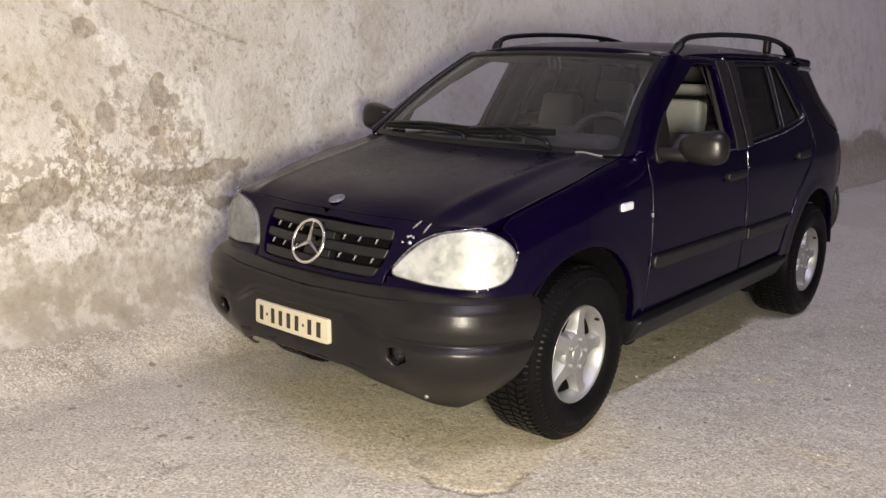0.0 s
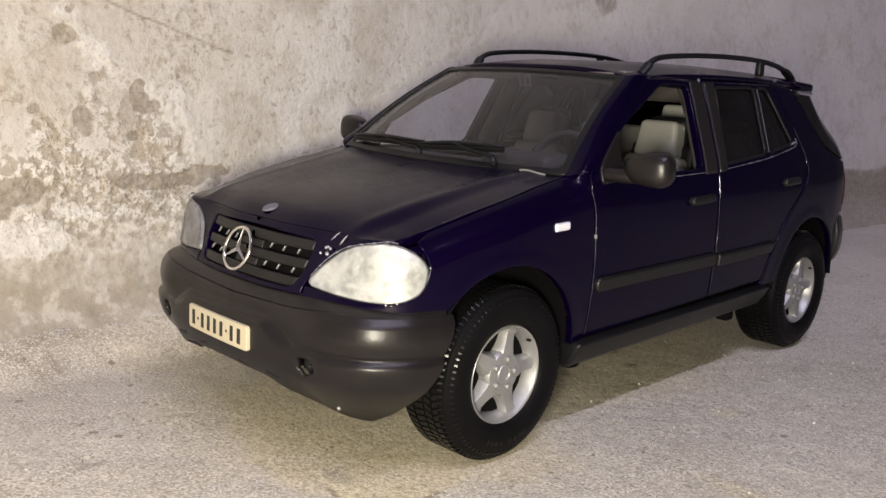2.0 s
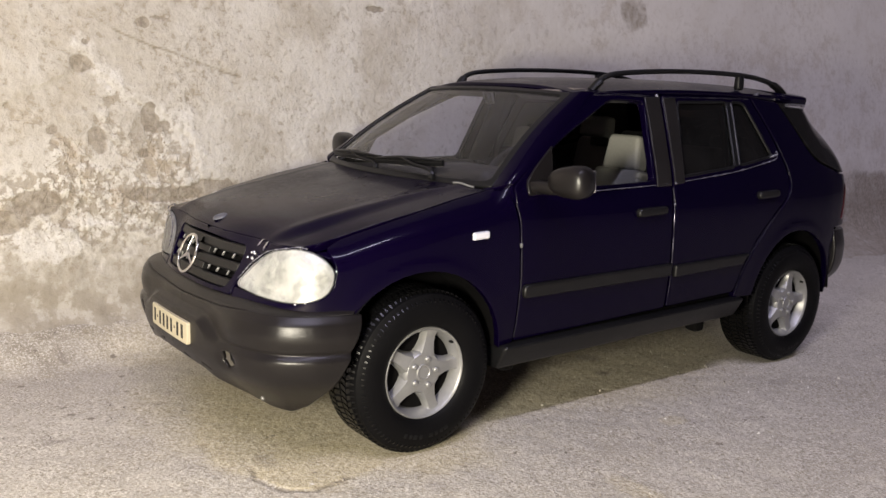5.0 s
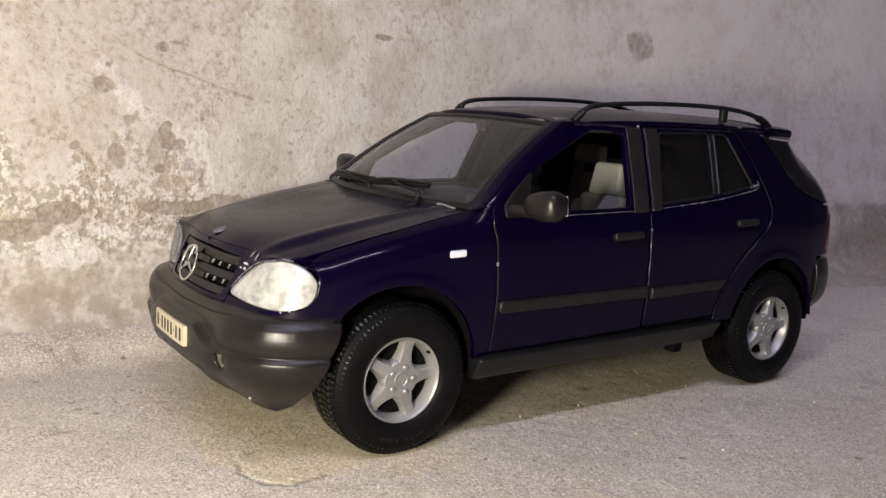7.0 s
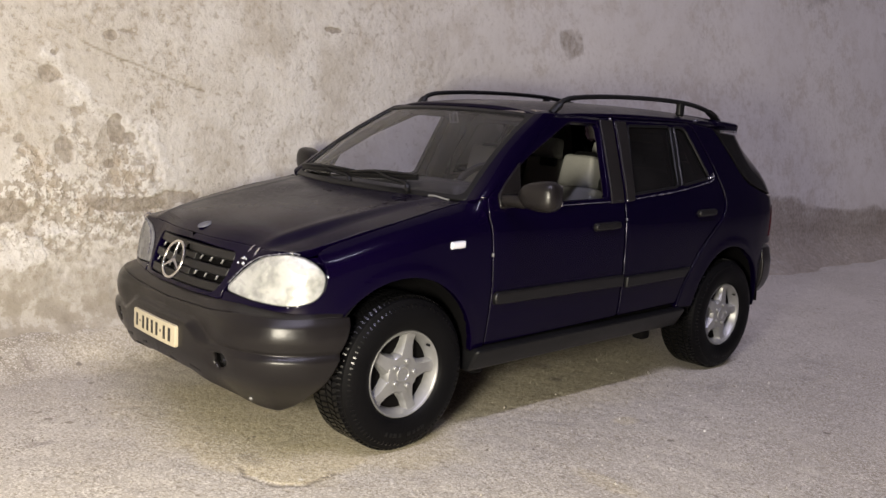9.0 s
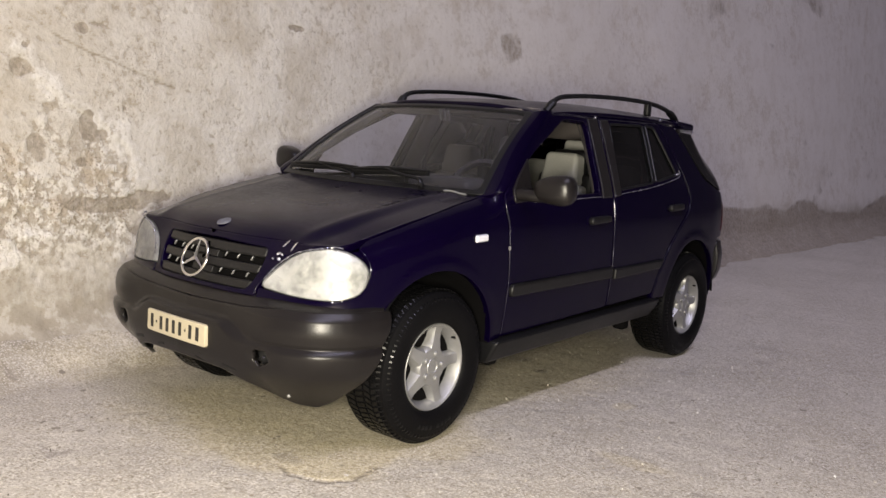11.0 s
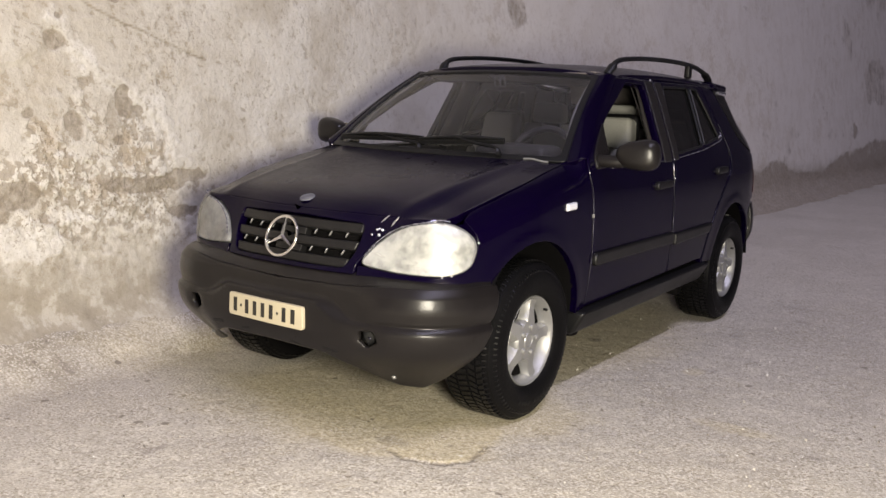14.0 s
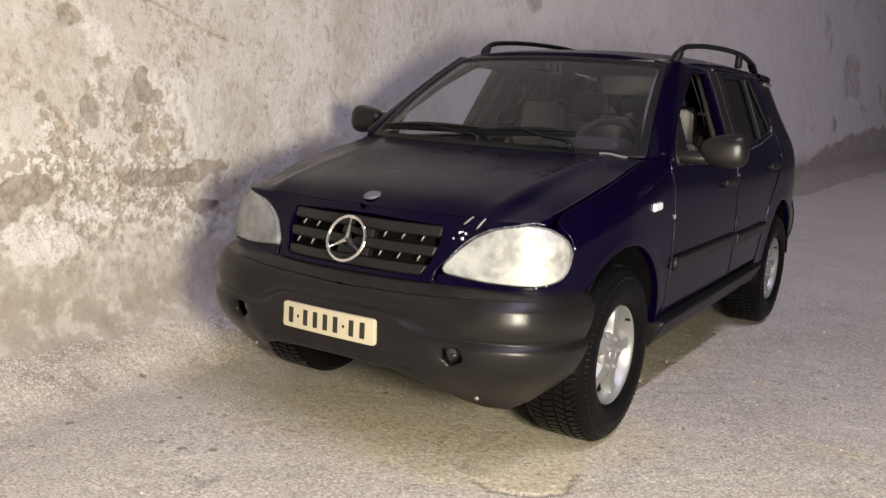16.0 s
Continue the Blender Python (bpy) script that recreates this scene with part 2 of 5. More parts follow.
def sheet(surf, outline, holes=(), step=0.05, lip=0.016, thick=0.035, side=1, drop=0.0):
    """A pressed panel on surf(u, v) with rounded, turned-in edges; side -1 gives its mirror image."""
    from mathutils.geometry import delaunay_2d_cdt
    outline = np.asarray(outline)
    loops = [outline] + [h[::-1] for h in map(np.asarray, holes)]
    tops = [inset(p, lip) for p in loops]
    lo, hi = outline.min(0), outline.max(0)
    gx, gy = np.meshgrid(np.arange(lo[0] + step / 2, hi[0], step), np.arange(lo[1] + step / 2, hi[1], step))
    grid = np.c_[gx.ravel(), gy.ravel()]
    ok = inside(grid, inset(outline, lip + step * 0.4))
    for h in loops[1:]:
        ok &= ~inside(grid, inset(h[::-1], -(lip + step * 0.4)))
    grid = grid[ok]
    pts, edges = [], []
    for p in tops:
        base = len(pts)
        pts += list(p)
        edges += [(base + i, base + (i + 1) % len(p)) for i in range(len(p))]
    pts += list(grid)
    v2, _, f2, *_ = delaunay_2d_cdt([Vector(p) for p in pts], edges, [], 0, 1e-6)
    v2 = np.array([tuple(v) for v in v2])
    f2 = np.array([tuple(f) for f in f2 if len(f) == 3])
    mid = v2[f2].mean(1)
    keep = inside(mid, tops[0])
    for p in tops[1:]:
        keep &= ~inside(mid, p)
    f2 = f2[keep]

    def place(uv):
        e = 1e-3
        p = surf(uv[:, 0], uv[:, 1])
        a = surf(uv[:, 0] + e, uv[:, 1]) - surf(uv[:, 0] - e, uv[:, 1])
        b = surf(uv[:, 0], uv[:, 1] + e) - surf(uv[:, 0], uv[:, 1] - e)
        n = np.cross(a, b)
        n /= np.linalg.norm(n, axis=1)[:, None] + 1e-12
        return p, n

    p, n = place(v2)
    verts, norms, faces = [p - drop * n], [n], [tuple(f) for f in f2]
    count = len(v2)
    for loop in loops:
        rows = []
        for d, fall, mixn in ((lip, 0, 0.0), (lip * 0.3, lip * 0.3, 0.55), (0, lip, 1.0), (0, thick, 1.0)):
            q = inset(loop, d)
            pp, nn = place(q)
            out_p, _ = place(inset(loop, d - 0.004))
            away = out_p - pp
            away /= np.linalg.norm(away, axis=1)[:, None] + 1e-12
            nv = nn * (1 - mixn) + away * mixn
            nv /= np.linalg.norm(nv, axis=1)[:, None] + 1e-12
            verts.append(pp - (fall + drop) * nn)
            norms.append(nv)
            rows.append(range(count, count + len(q)))
            count += len(q)
        for a, b in zip(rows, rows[1:]):
            m = len(a)
            faces += [(a[i], b[i], b[(i + 1) % m], a[(i + 1) % m]) for i in range(m)]
    verts, norms = np.concatenate(verts), np.concatenate(norms)
    if side < 0:
        verts, norms = verts * (-1, 1, 1), norms * (-1, 1, 1)
        faces = [f[::-1] for f in faces]
    return (verts, faces), norms


def panel(name, surf, outline, material, parent, label="", **how):
    mesh, norms = sheet(surf, outline, **how)
    return part(name, mesh, material, parent, label, normals=norms)


def lathe(profile, centre, axis_sign=1, n=64, closed=False):
    """Turns (x, r) points round the car's cross axis at centre."""
    verts, faces = [], []
    m = len(profile)
    for k in range(n):
        a = 2 * math.pi * k / n
        for x, r in profile:
            verts.append((centre[0] + axis_sign * x, centre[1] + r * math.sin(a), centre[2] + r * math.cos(a)))
    for k in range(n):
        for i in range(m if closed else m - 1):
            j = (i + 1) % m
            f = (k * m + i, k * m + j, (k + 1) % n * m + j, (k + 1) % n * m + i)
            faces.append(f if axis_sign > 0 else f[::-1])
    return verts, faces


def tube(path, radius, n=8, flat=1.0):
    """A rod along a path; radius a number or one for each point; flat squeezes its height."""
    path = [Vector(p) for p in path]
    verts, faces = [], []
    for i, p in enumerate(path):
        t = (path[min(i + 1, len(path) - 1)] - path[max(i - 1, 0)]).normalized()
        s = t.cross(Vector((0, 0, 1)))
        s = s.normalized() if s.length > 1e-3 else Vector((1, 0, 0))
        u = s.cross(t)
        r = radius[i] if isinstance(radius, (list, tuple, np.ndarray)) else radius
        for k in range(n):
            a = 2 * math.pi * k / n
            verts.append(tuple(p + s * (math.cos(a) * r) + u * (math.sin(a) * r * flat)))
    for i in range(len(path) - 1):
        faces += [(i * n + k, i * n + (k + 1) % n, (i + 1) * n + (k + 1) % n, (i + 1) * n + k) for k in range(n)]
    faces += [tuple(range(n))[::-1], tuple(range((len(path) - 1) * n, len(path) * n))]
    return verts, faces


def block(size, place, turn=(0, 0, 0), soft=0.02, segs=3, taper=1.0, lean=0.0, bulge=0.0):
    """A box with eased edges; taper narrows its top, lean pushes the top along y, bulge swells its faces."""
    bm = bmesh.new()
    bmesh.ops.create_cube(bm, size=1.0)
    if bulge:
        bmesh.ops.subdivide_edges(bm, edges=bm.edges[:], cuts=3, use_grid_fill=True)
    for v in bm.verts:
        k = 1 + (taper - 1) * (v.co.z + 0.5)
        b = 1.0
        x, y, z = v.co
        if bulge:
            b = 1 + bulge * (1 - 4 * x * x) * (1 - 4 * z * z)
        v.co = Vector((x * size[0] * k, y * size[1] * b + lean * (z + 0.5), z * size[2]))
    if soft:
        sharp = [e for e in bm.edges if len(e.link_faces) == 2 and e.calc_face_angle() > 0.6]
        bmesh.ops.bevel(bm, geom=sharp, offset=soft, segments=segs, profile=0.5, affect="EDGES", clamp_overlap=True)
    bmesh.ops.transform(bm, matrix=pose(*place, *turn), verts=bm.verts)
    return bm


def smooth01(x, a, b):
    t = np.clip((np.asarray(x, float) - a) / (b - a), 0, 1)
    return t * t * (3 - 2 * t)


# ---- room ----
def lattice(seed, *xs):
    h = np.full(np.shape(xs[0]), seed * 374761393 % 2**32, dtype=np.uint64)
    for i, x in enumerate(xs):
        h = (h ^ (x.astype(np.int64).astype(np.uint64) * np.uint64((2654435761, 2246822519, 3266489917)[i]))) * np.uint64(668265263)
        h ^= h >> np.uint64(13)
        h &= np.uint64(0xFFFFFFFF)
    return (h & np.uint64(0xFFFFFF)).astype(float) / 0xFFFFFF


def value_noise(u, v, seed=1):
    iu, iv = np.floor(u), np.floor(v)
    fu, fv = u - iu, v - iv
    fu, fv = fu * fu * (3 - 2 * fu), fv * fv * (3 - 2 * fv)
    a, b = lattice(seed, iu, iv), lattice(seed, iu + 1, iv)
    c, d = lattice(seed, iu, iv + 1), lattice(seed, iu + 1, iv + 1)
    return (a * (1 - fu) + b * fu) * (1 - fv) + (c * (1 - fu) + d * fu) * fv


def fbm(u, v, octaves=4, seed=1, gain=0.5):
    total, amp, top = 0, 1.0, 0
    for k in range(octaves):
        total = total + amp * value_noise(u * 2**k + 17.3 * k, v * 2**k - 9.1 * k, seed + k)
        top += amp
        amp *= gain
    return total / top


def graded(stretches):
    out = []
    for a, b, step in stretches:
        out += list(np.linspace(a, b, max(1, int(round((b - a) / step))), endpoint=False))
    return np.array(out + [stretches[-1][1]])


def grid_mesh(name, p, material, masks, flip=False):
    """A height field p[rows, columns, 3] with its masks as attributes."""
    rows, cols = p.shape[:2]
    i = np.arange(rows * cols).reshape(rows, cols)
    quads = np.stack([i[:-1, :-1], i[:-1, 1:], i[1:, 1:], i[1:, :-1]], -1).reshape(-1, 4)
    if flip:
        quads = quads[:, ::-1]
    data = bpy.data.meshes.new(name)
    data.from_pydata((p.reshape(-1, 3) * K).tolist(), [], quads.tolist())
    data.polygons.foreach_set("use_smooth", [True] * len(data.polygons))
    for key, values in masks.items():
        data.attributes.new(key, "FLOAT", "POINT").data.foreach_set("value", np.clip(values, 0, 1).ravel().astype(np.float32))
    data.materials.append(material)
    return new(name, data)


def spot(u, v, cu, cv, ru, rv, seed=3, rag=0.5):
    """An uneven blotch: 1 in its middle, 0 outside."""
    d = np.sqrt(((u - cu) / ru) ** 2 + ((v - cv) / rv) ** 2)
    d = d + rag * (fbm(u / min(ru, rv) * 1.5, v / min(ru, rv) * 1.5, 4, seed) - 0.5)
    return 1 - smooth01(d, 0.55, 1.05)


def attribute(n, key):
    a = n.new("ShaderNodeAttribute")
    a.attribute_name = key
    return a.outputs["Fac"]


def ragged(n, l, mask, noise, swing=0.9, sharp=0.10):
    """A soft mask broken up by noise into a patch with a torn edge."""
    torn = maths(n, l, "ADD", mask, maths(n, l, "MULTIPLY", maths(n, l, "SUBTRACT", noise, 0.5), swing))
    return ramp(n, l, torn, [(0.5 - sharp, grey(0)), (0.5 + sharp, grey(1))])


def wall_material():
    m, n, l, p = nodes_of("old_plaster")
    where = n.new("ShaderNodeTexCoord").outputs["Object"]
    broad, mid = noise_node(n, l, 11, 7, 0.62, where), noise_node(n, l, 70, 9, 0.68, where)
    fine, tiny = noise_node(n, l, 480, 5, 0.68, where), noise_node(n, l, 950, 3, 0.62, where)
    crumb = noise_node(n, l, 360, 4, 0.60, where)
    base = ramp(n, l, mid, [(0.36, (0.50, 0.465, 0.408)), (0.45, (0.575, 0.54, 0.486)), (0.53, (0.62, 0.59, 0.54)), (0.62, (0.665, 0.64, 0.595))])
    base = mix(n, l, ramp(n, l, broad, [(0.44, grey(0.0)), (0.54, grey(0.22)), (0.70, grey(0.34))]), base, (0.49, 0.455, 0.395))
    rough, smoother = attribute(n, "coarse"), attribute(n, "smoother")
    # soft trowel blotches: pale lime and thin tan
    blotch = noise_node(n, l, 34, 3, 0.5, where)
    base = mix(n, l, ramp(n, l, blotch, [(0.50, grey(0)), (0.60, grey(0.32))]), base, (0.69, 0.66, 0.61))
    base = mix(n, l, ramp(n, l, blotch, [(0.38, grey(0.6)), (0.47, grey(0))]), base, (0.46, 0.42, 0.355))
    base = mix(n, l, maths(n, l, "MULTIPLY", smoother, 0.85), base, (0.66, 0.625, 0.575))
    # crumbling face: crevices between knobs, pale knob tops
    crevice = ramp(n, l, maths(n, l, "SUBTRACT", crumb, maths(n, l, "MULTIPLY", rough, 0.16)), [(0.335, grey(1)), (0.365, grey(0))])
    worn = maths(n, l, "SUBTRACT", 1.0, maths(n, l, "MULTIPLY", smoother, 0.85))
    crevice = maths(n, l, "MULTIPLY", crevice, worn)
    # darker tone towards the left, painted in for weaker torchlight there
    base = mix(n, l, maths(n, l, "MULTIPLY", attribute(n, "left_dimming"), ramp(n, l, broad, [(0.38, grey(0.42)), (0.60, grey(0.78))])), base, (0.46, 0.42, 0.362))
    base = mix(n, l, maths(n, l, "MULTIPLY", rough, 0.18), base, (0.44, 0.40, 0.345))
    base = mix(n, l, maths(n, l, "MULTIPLY", crevice, 0.5), base, (0.30, 0.25, 0.185))
    cells = n.new("ShaderNodeTexVoronoi")
    cells.feature = "DISTANCE_TO_EDGE"
    cells.inputs["Scale"].default_value = 300
    warp = n.new("ShaderNodeTexNoise")
    warp.inputs["Scale"].default_value, warp.inputs["Detail"].default_value = 150, 2
    l.new(where, warp.inputs["Vector"])
    l.new(mix(n, l, 0.0016, where, warp.outputs["Color"], "LINEAR_LIGHT"), cells.inputs["Vector"])
    gaps = maths(n, l, "MULTIPLY", ramp(n, l, cells.outputs["Distance"], [(0.025, grey(1)), (0.085, grey(0))]), ramp(n, l, mid, [(0.46, grey(1)), (0.54, grey(0.15))]))
    gaps = maths(n, l, "MULTIPLY", gaps, ramp(n, l, rough, [(0.22, grey(0.01)), (0.55, grey(0.26))]))
    gaps = maths(n, l, "MULTIPLY", gaps, maths(n, l, "SUBTRACT", 1.0, maths(n, l, "MULTIPLY", attribute(n, "sandy"), 0.8)))
    base = mix(n, l, gaps, base, (0.25, 0.205, 0.15))
    knob = maths(n, l, "MULTIPLY", ramp(n, l, crumb, [(0.50, grey(0)), (0.545, grey(0.85))]), rough)
    base = mix(n, l, knob, base, (0.69, 0.66, 0.605))
    tan = maths(n, l, "MULTIPLY", ramp(n, l, mid, [(0.40, grey(0.60)), (0.48, grey(0))]), rough)
    base = mix(n, l, tan, base, (0.46, 0.385, 0.29))
    bare_c = ramp(n, l, crumb, [(0.38, (0.23, 0.195, 0.15)), (0.45, (0.37, 0.335, 0.28)), (0.54, (0.47, 0.435, 0.375)), (0.61, (0.60, 0.565, 0.505))])
    base = mix(n, l, maths(n, l, "MULTIPLY", ragged(n, l, attribute(n, "bare"), mid, 1.0, 0.12), 0.30), base, bare_c)
    sandy = ramp(n, l, mid, [(0.38, (0.29, 0.255, 0.203)), (0.46, (0.36, 0.325, 0.27)), (0.53, (0.415, 0.38, 0.323)), (0.61, (0.49, 0.455, 0.397))])
    sandy = mix(n, l, ramp(n, l, blotch, [(0.42, grey(0.6)), (0.54, grey(0))]), sandy, (0.30, 0.265, 0.21))
    mottle = noise_node(n, l, 130, 5, 0.6, where)
    sandy = mix(n, l, ramp(n, l, mottle, [(0.37, grey(0.6)), (0.45, grey(0))]), sandy, (0.27, 0.235, 0.18))
    sandy = mix(n, l, ramp(n, l, mottle, [(0.54, grey(0)), (0.62, grey(0.5))]), sandy, (0.56, 0.53, 0.48))
    sandy = mix(n, l, ramp(n, l, tiny, [(0.36, grey(0.4)), (0.40, grey(0))]), sandy, (0.24, 0.205, 0.155))
    base = mix(n, l, maths(n, l, "MULTIPLY", attribute(n, "sandy"), 0.95), base, sandy)
    white = ramp(n, l, fine, [(0.38, (0.56, 0.53, 0.48)), (0.48, (0.69, 0.665, 0.625)), (0.62, (0.74, 0.722, 0.69))])
    base = mix(n, l, maths(n, l, "MULTIPLY", ragged(n, l, attribute(n, "salt"), crumb, 1.0, 0.16), 0.60), base, white)
    # stains, with the shade of a cavity and a ledge put into colour
    dark = ramp(n, l, fine, [(0.36, (0.20, 0.165, 0.125)), (0.62, (0.36, 0.315, 0.255))])
    base = mix(n, l, maths(n, l, "MULTIPLY", ragged(n, l, attribute(n, "dark_mark"), mid, 0.9, 0.11), 0.80), base, dark)
    # pinholes and dirt in the trowelled face
    dots = ramp(n, l, maths(n, l, "SUBTRACT", tiny, maths(n, l, "MULTIPLY", rough, 0.05)), [(0.362, grey(1)), (0.388, grey(0))])
    patchy = ramp(n, l, noise_node(n, l, 48, 4, 0.6, where), [(0.46, grey(0.18)), (0.58, grey(1.0))])
    dots = maths(n, l, "MULTIPLY", dots, patchy)
    dots = maths(n, l, "MULTIPLY", maths(n, l, "MULTIPLY", dots, worn), maths(n, l, "SUBTRACT", 1.0, maths(n, l, "MULTIPLY", attribute(n, "sandy"), 0.75)))
    base = mix(n, l, maths(n, l, "MULTIPLY", dots, maths(n, l, "ADD", maths(n, l, "MULTIPLY", rough, 0.45), 0.38)), base, (0.26, 0.215, 0.16))
    # hair cracks where the skin has crazed
    craze = n.new("ShaderNodeTexVoronoi")
    craze.feature = "DISTANCE_TO_EDGE"
    craze.inputs["Scale"].default_value = 85
    l.new(mix(n, l, 0.0045, where, warp.outputs["Color"], "LINEAR_LIGHT"), craze.inputs["Vector"])
    dry = maths(n, l, "SUBTRACT", 1.0, attribute(n, "sandy"))
    hair = maths(n, l, "MULTIPLY", ramp(n, l, craze.outputs["Distance"], [(0.006, grey(1)), (0.022, grey(0))]), ramp(n, l, mid, [(0.44, grey(0.75)), (0.52, grey(0))]))
    hair = maths(n, l, "MULTIPLY", hair, dry)
    base = mix(n, l, maths(n, l, "MULTIPLY", hair, ramp(n, l, rough, [(0.20, grey(0.05)), (0.40, grey(0.22))])), base, (0.29, 0.245, 0.185))
    streak = n.new("ShaderNodeMapping")
    streak.inputs["Scale"].default_value = (1.0, 1.5, 0.9)
    l.new(where, streak.inputs["Vector"])
    marks = ramp(n, l, noise_node(n, l, 260, 4, 0.6, streak.outputs[0]), [(0.35, grey(0.5)), (0.39, grey(0))])
    marks = maths(n, l, "MULTIPLY", marks, patchy)
    base = mix(n, l, maths(n, l, "MULTIPLY", marks, maths(n, l, "SUBTRACT", 1.0, smoother)), base, (0.33, 0.29, 0.235))
    base = mix(n, l, maths(n, l, "MULTIPLY", attribute(n, "crack"), 0.8), base, (0.23, 0.19, 0.14))
    l.new(base, p.inputs["Base Color"])
    p.inputs["Roughness"].default_value = 0.9
    p.inputs["Specular IOR Level"].default_value = 0.25
    first = bump(n, l, mid, 0.35, 0.0010, p.inputs["Normal"])
    second = bump(n, l, maths(n, l, "MULTIPLY", maths(n, l, "MULTIPLY", crumb, worn), maths(n, l, "SUBTRACT", 1.0, maths(n, l, "MULTIPLY", attribute(n, "sandy"), 0.6))), 0.65, 0.0012, p.inputs["Normal"], first)
    second = bump(n, l, maths(n, l, "SUBTRACT", 1.0, gaps), 0.6, 0.0008, p.inputs["Normal"], second)
    bump(n, l, maths(n, l, "MULTIPLY", tiny, worn), 0.35, 0.0004, p.inputs["Normal"], second)
    return m


def floor_material():
    m, n, l, p = nodes_of("worn_concrete")
    where = n.new("ShaderNodeTexCoord").outputs["Object"]
    broad, mid = noise_node(n, l, 16, 6, 0.6, where), noise_node(n, l, 150, 6, 0.62, where)
    fine, grain = noise_node(n, l, 720, 3, 0.6, where), noise_node(n, l, 1650, 2, 0.6, where)
    base = ramp(n, l, mid, [(0.36, (0.43, 0.396, 0.340)), (0.48, (0.47, 0.436, 0.378)), (0.56, (0.495, 0.461, 0.403)), (0.66, (0.53, 0.498, 0.442))])
    base = mix(n, l, ramp(n, l, broad, [(0.40, grey(0)), (0.60, grey(0.75))]), base, (0.395, 0.360, 0.305))
    # sand banked up along the wall
    drifted = ramp(n, l, noise_node(n, l, 60, 6, 0.65, where), [(0.38, (0.30, 0.265, 0.21)), (0.47, (0.39, 0.353, 0.295)), (0.60, (0.48, 0.443, 0.385))])
    base = mix(n, l, attribute(n, "bank"), base, drifted)
    # flakes of worn skin: pale tops, thin dark breaks
    flake = n.new("ShaderNodeTexVoronoi")
    flake.feature = "DISTANCE_TO_EDGE"
    flake.inputs["Scale"].default_value = 560
    warp = n.new("ShaderNodeTexNoise")
    warp.inputs["Scale"].default_value, warp.inputs["Detail"].default_value = 480, 3
    l.new(where, warp.inputs["Vector"])
    l.new(mix(n, l, 0.0007, where, warp.outputs["Color"], "LINEAR_LIGHT"), flake.inputs["Vector"])
    broken = maths(n, l, "MULTIPLY", ramp(n, l, flake.outputs["Distance"], [(0.03, grey(1)), (0.10, grey(0))]), ramp(n, l, fine, [(0.42, grey(0.32)), (0.47, grey(0))]))
    broken = maths(n, l, "MULTIPLY", broken, maths(n, l, "ADD", maths(n, l, "MULTIPLY", attribute(n, "ochre_torchlight"), 1.6), 0.8), True)
    base = mix(n, l, broken, base, (0.26, 0.225, 0.175))
    base = mix(n, l, ramp(n, l, fine, [(0.58, grey(0)), (0.64, grey(0.5))]), base, (0.60, 0.565, 0.50))
    base = mix(n, l, ramp(n, l, fine, [(0.345, grey(0.75)), (0.372, grey(0))]), base, (0.23, 0.20, 0.155))
    base = mix(n, l, ramp(n, l, grain, [(0.37, grey(0.55)), (0.41, grey(0))]), base, (0.25, 0.22, 0.172))
    base = mix(n, l, ramp(n, l, grain, [(0.58, grey(0)), (0.62, grey(0.75))]), base, (0.66, 0.625, 0.565))
    # yellow mortar and the painted warm light share this tone
    base = mix(n, l, maths(n, l, "MULTIPLY", ragged(n, l, attribute(n, "ochre_torchlight"), mid, 1.0, 0.50), 0.72), base, ramp(n, l, fine, [(0.38, (0.40, 0.335, 0.20)), (0.50, (0.52, 0.45, 0.28)), (0.64, (0.63, 0.56, 0.38))]))
    base = mix(n, l, maths(n, l, "MULTIPLY", ragged(n, l, attribute(n, "dark_mark"), fine, 1.3, 0.3), 0.5), base, (0.19, 0.165, 0.15))
    base = mix(n, l, maths(n, l, "MULTIPLY", attribute(n, "crack"), 0.85), base, (0.12, 0.10, 0.075))
    l.new(base, p.inputs["Base Color"])
    p.inputs["Roughness"].default_value = 0.85
    p.inputs["Specular IOR Level"].default_value = 0.3
    # coarse sand laid bare in clusters
    cluster = ramp(n, l, noise_node(n, l, 75, 4, 0.6, where), [(0.42, grey(0.15)), (0.66, grey(1))])
    base = mix(n, l, maths(n, l, "MULTIPLY", cluster, ramp(n, l, grain, [(0.42, grey(0.5)), (0.47, grey(0))])), base, (0.19, 0.165, 0.125))
    base = mix(n, l, maths(n, l, "MULTIPLY", cluster, ramp(n, l, grain, [(0.55, grey(0)), (0.59, grey(0.4))])), base, (0.68, 0.65, 0.59))
    # scattered pits and pale chips
    for size, share, radius, tone, deep in ((170, 0.80, 0.16, (0.17, 0.145, 0.115), 0.75), (260, 0.72, 0.12, (0.20, 0.17, 0.135), 0.7), (230, 0.86, 0.10, (0.74, 0.72, 0.68), 0.8)):
        pits = n.new("ShaderNodeTexVoronoi")
        pits.inputs["Scale"].default_value = size
        l.new(mix(n, l, 0.0012, where, warp.outputs["Color"], "LINEAR_LIGHT"), pits.inputs["Vector"])
        chosen = n.new("ShaderNodeSeparateColor")
        l.new(pits.outputs["Color"], chosen.inputs[0])
        pick = maths(n, l, "MULTIPLY", maths(n, l, "GREATER_THAN", chosen.outputs[0], share), deep)
        round_spot = ramp(n, l, maths(n, l, "DIVIDE", pits.outputs["Distance"], maths(n, l, "ADD", chosen.outputs[1], 0.35)), [(radius * 0.7, grey(1)), (radius, grey(0))])
        base = mix(n, l, maths(n, l, "MULTIPLY", round_spot, pick), base, tone)
    l.new(base, p.inputs["Base Color"])
    first = bump(n, l, mid, 0.16, 0.0008, p.inputs["Normal"])
    second = bump(n, l, fine, 0.35, 0.0005, p.inputs["Normal"], first)
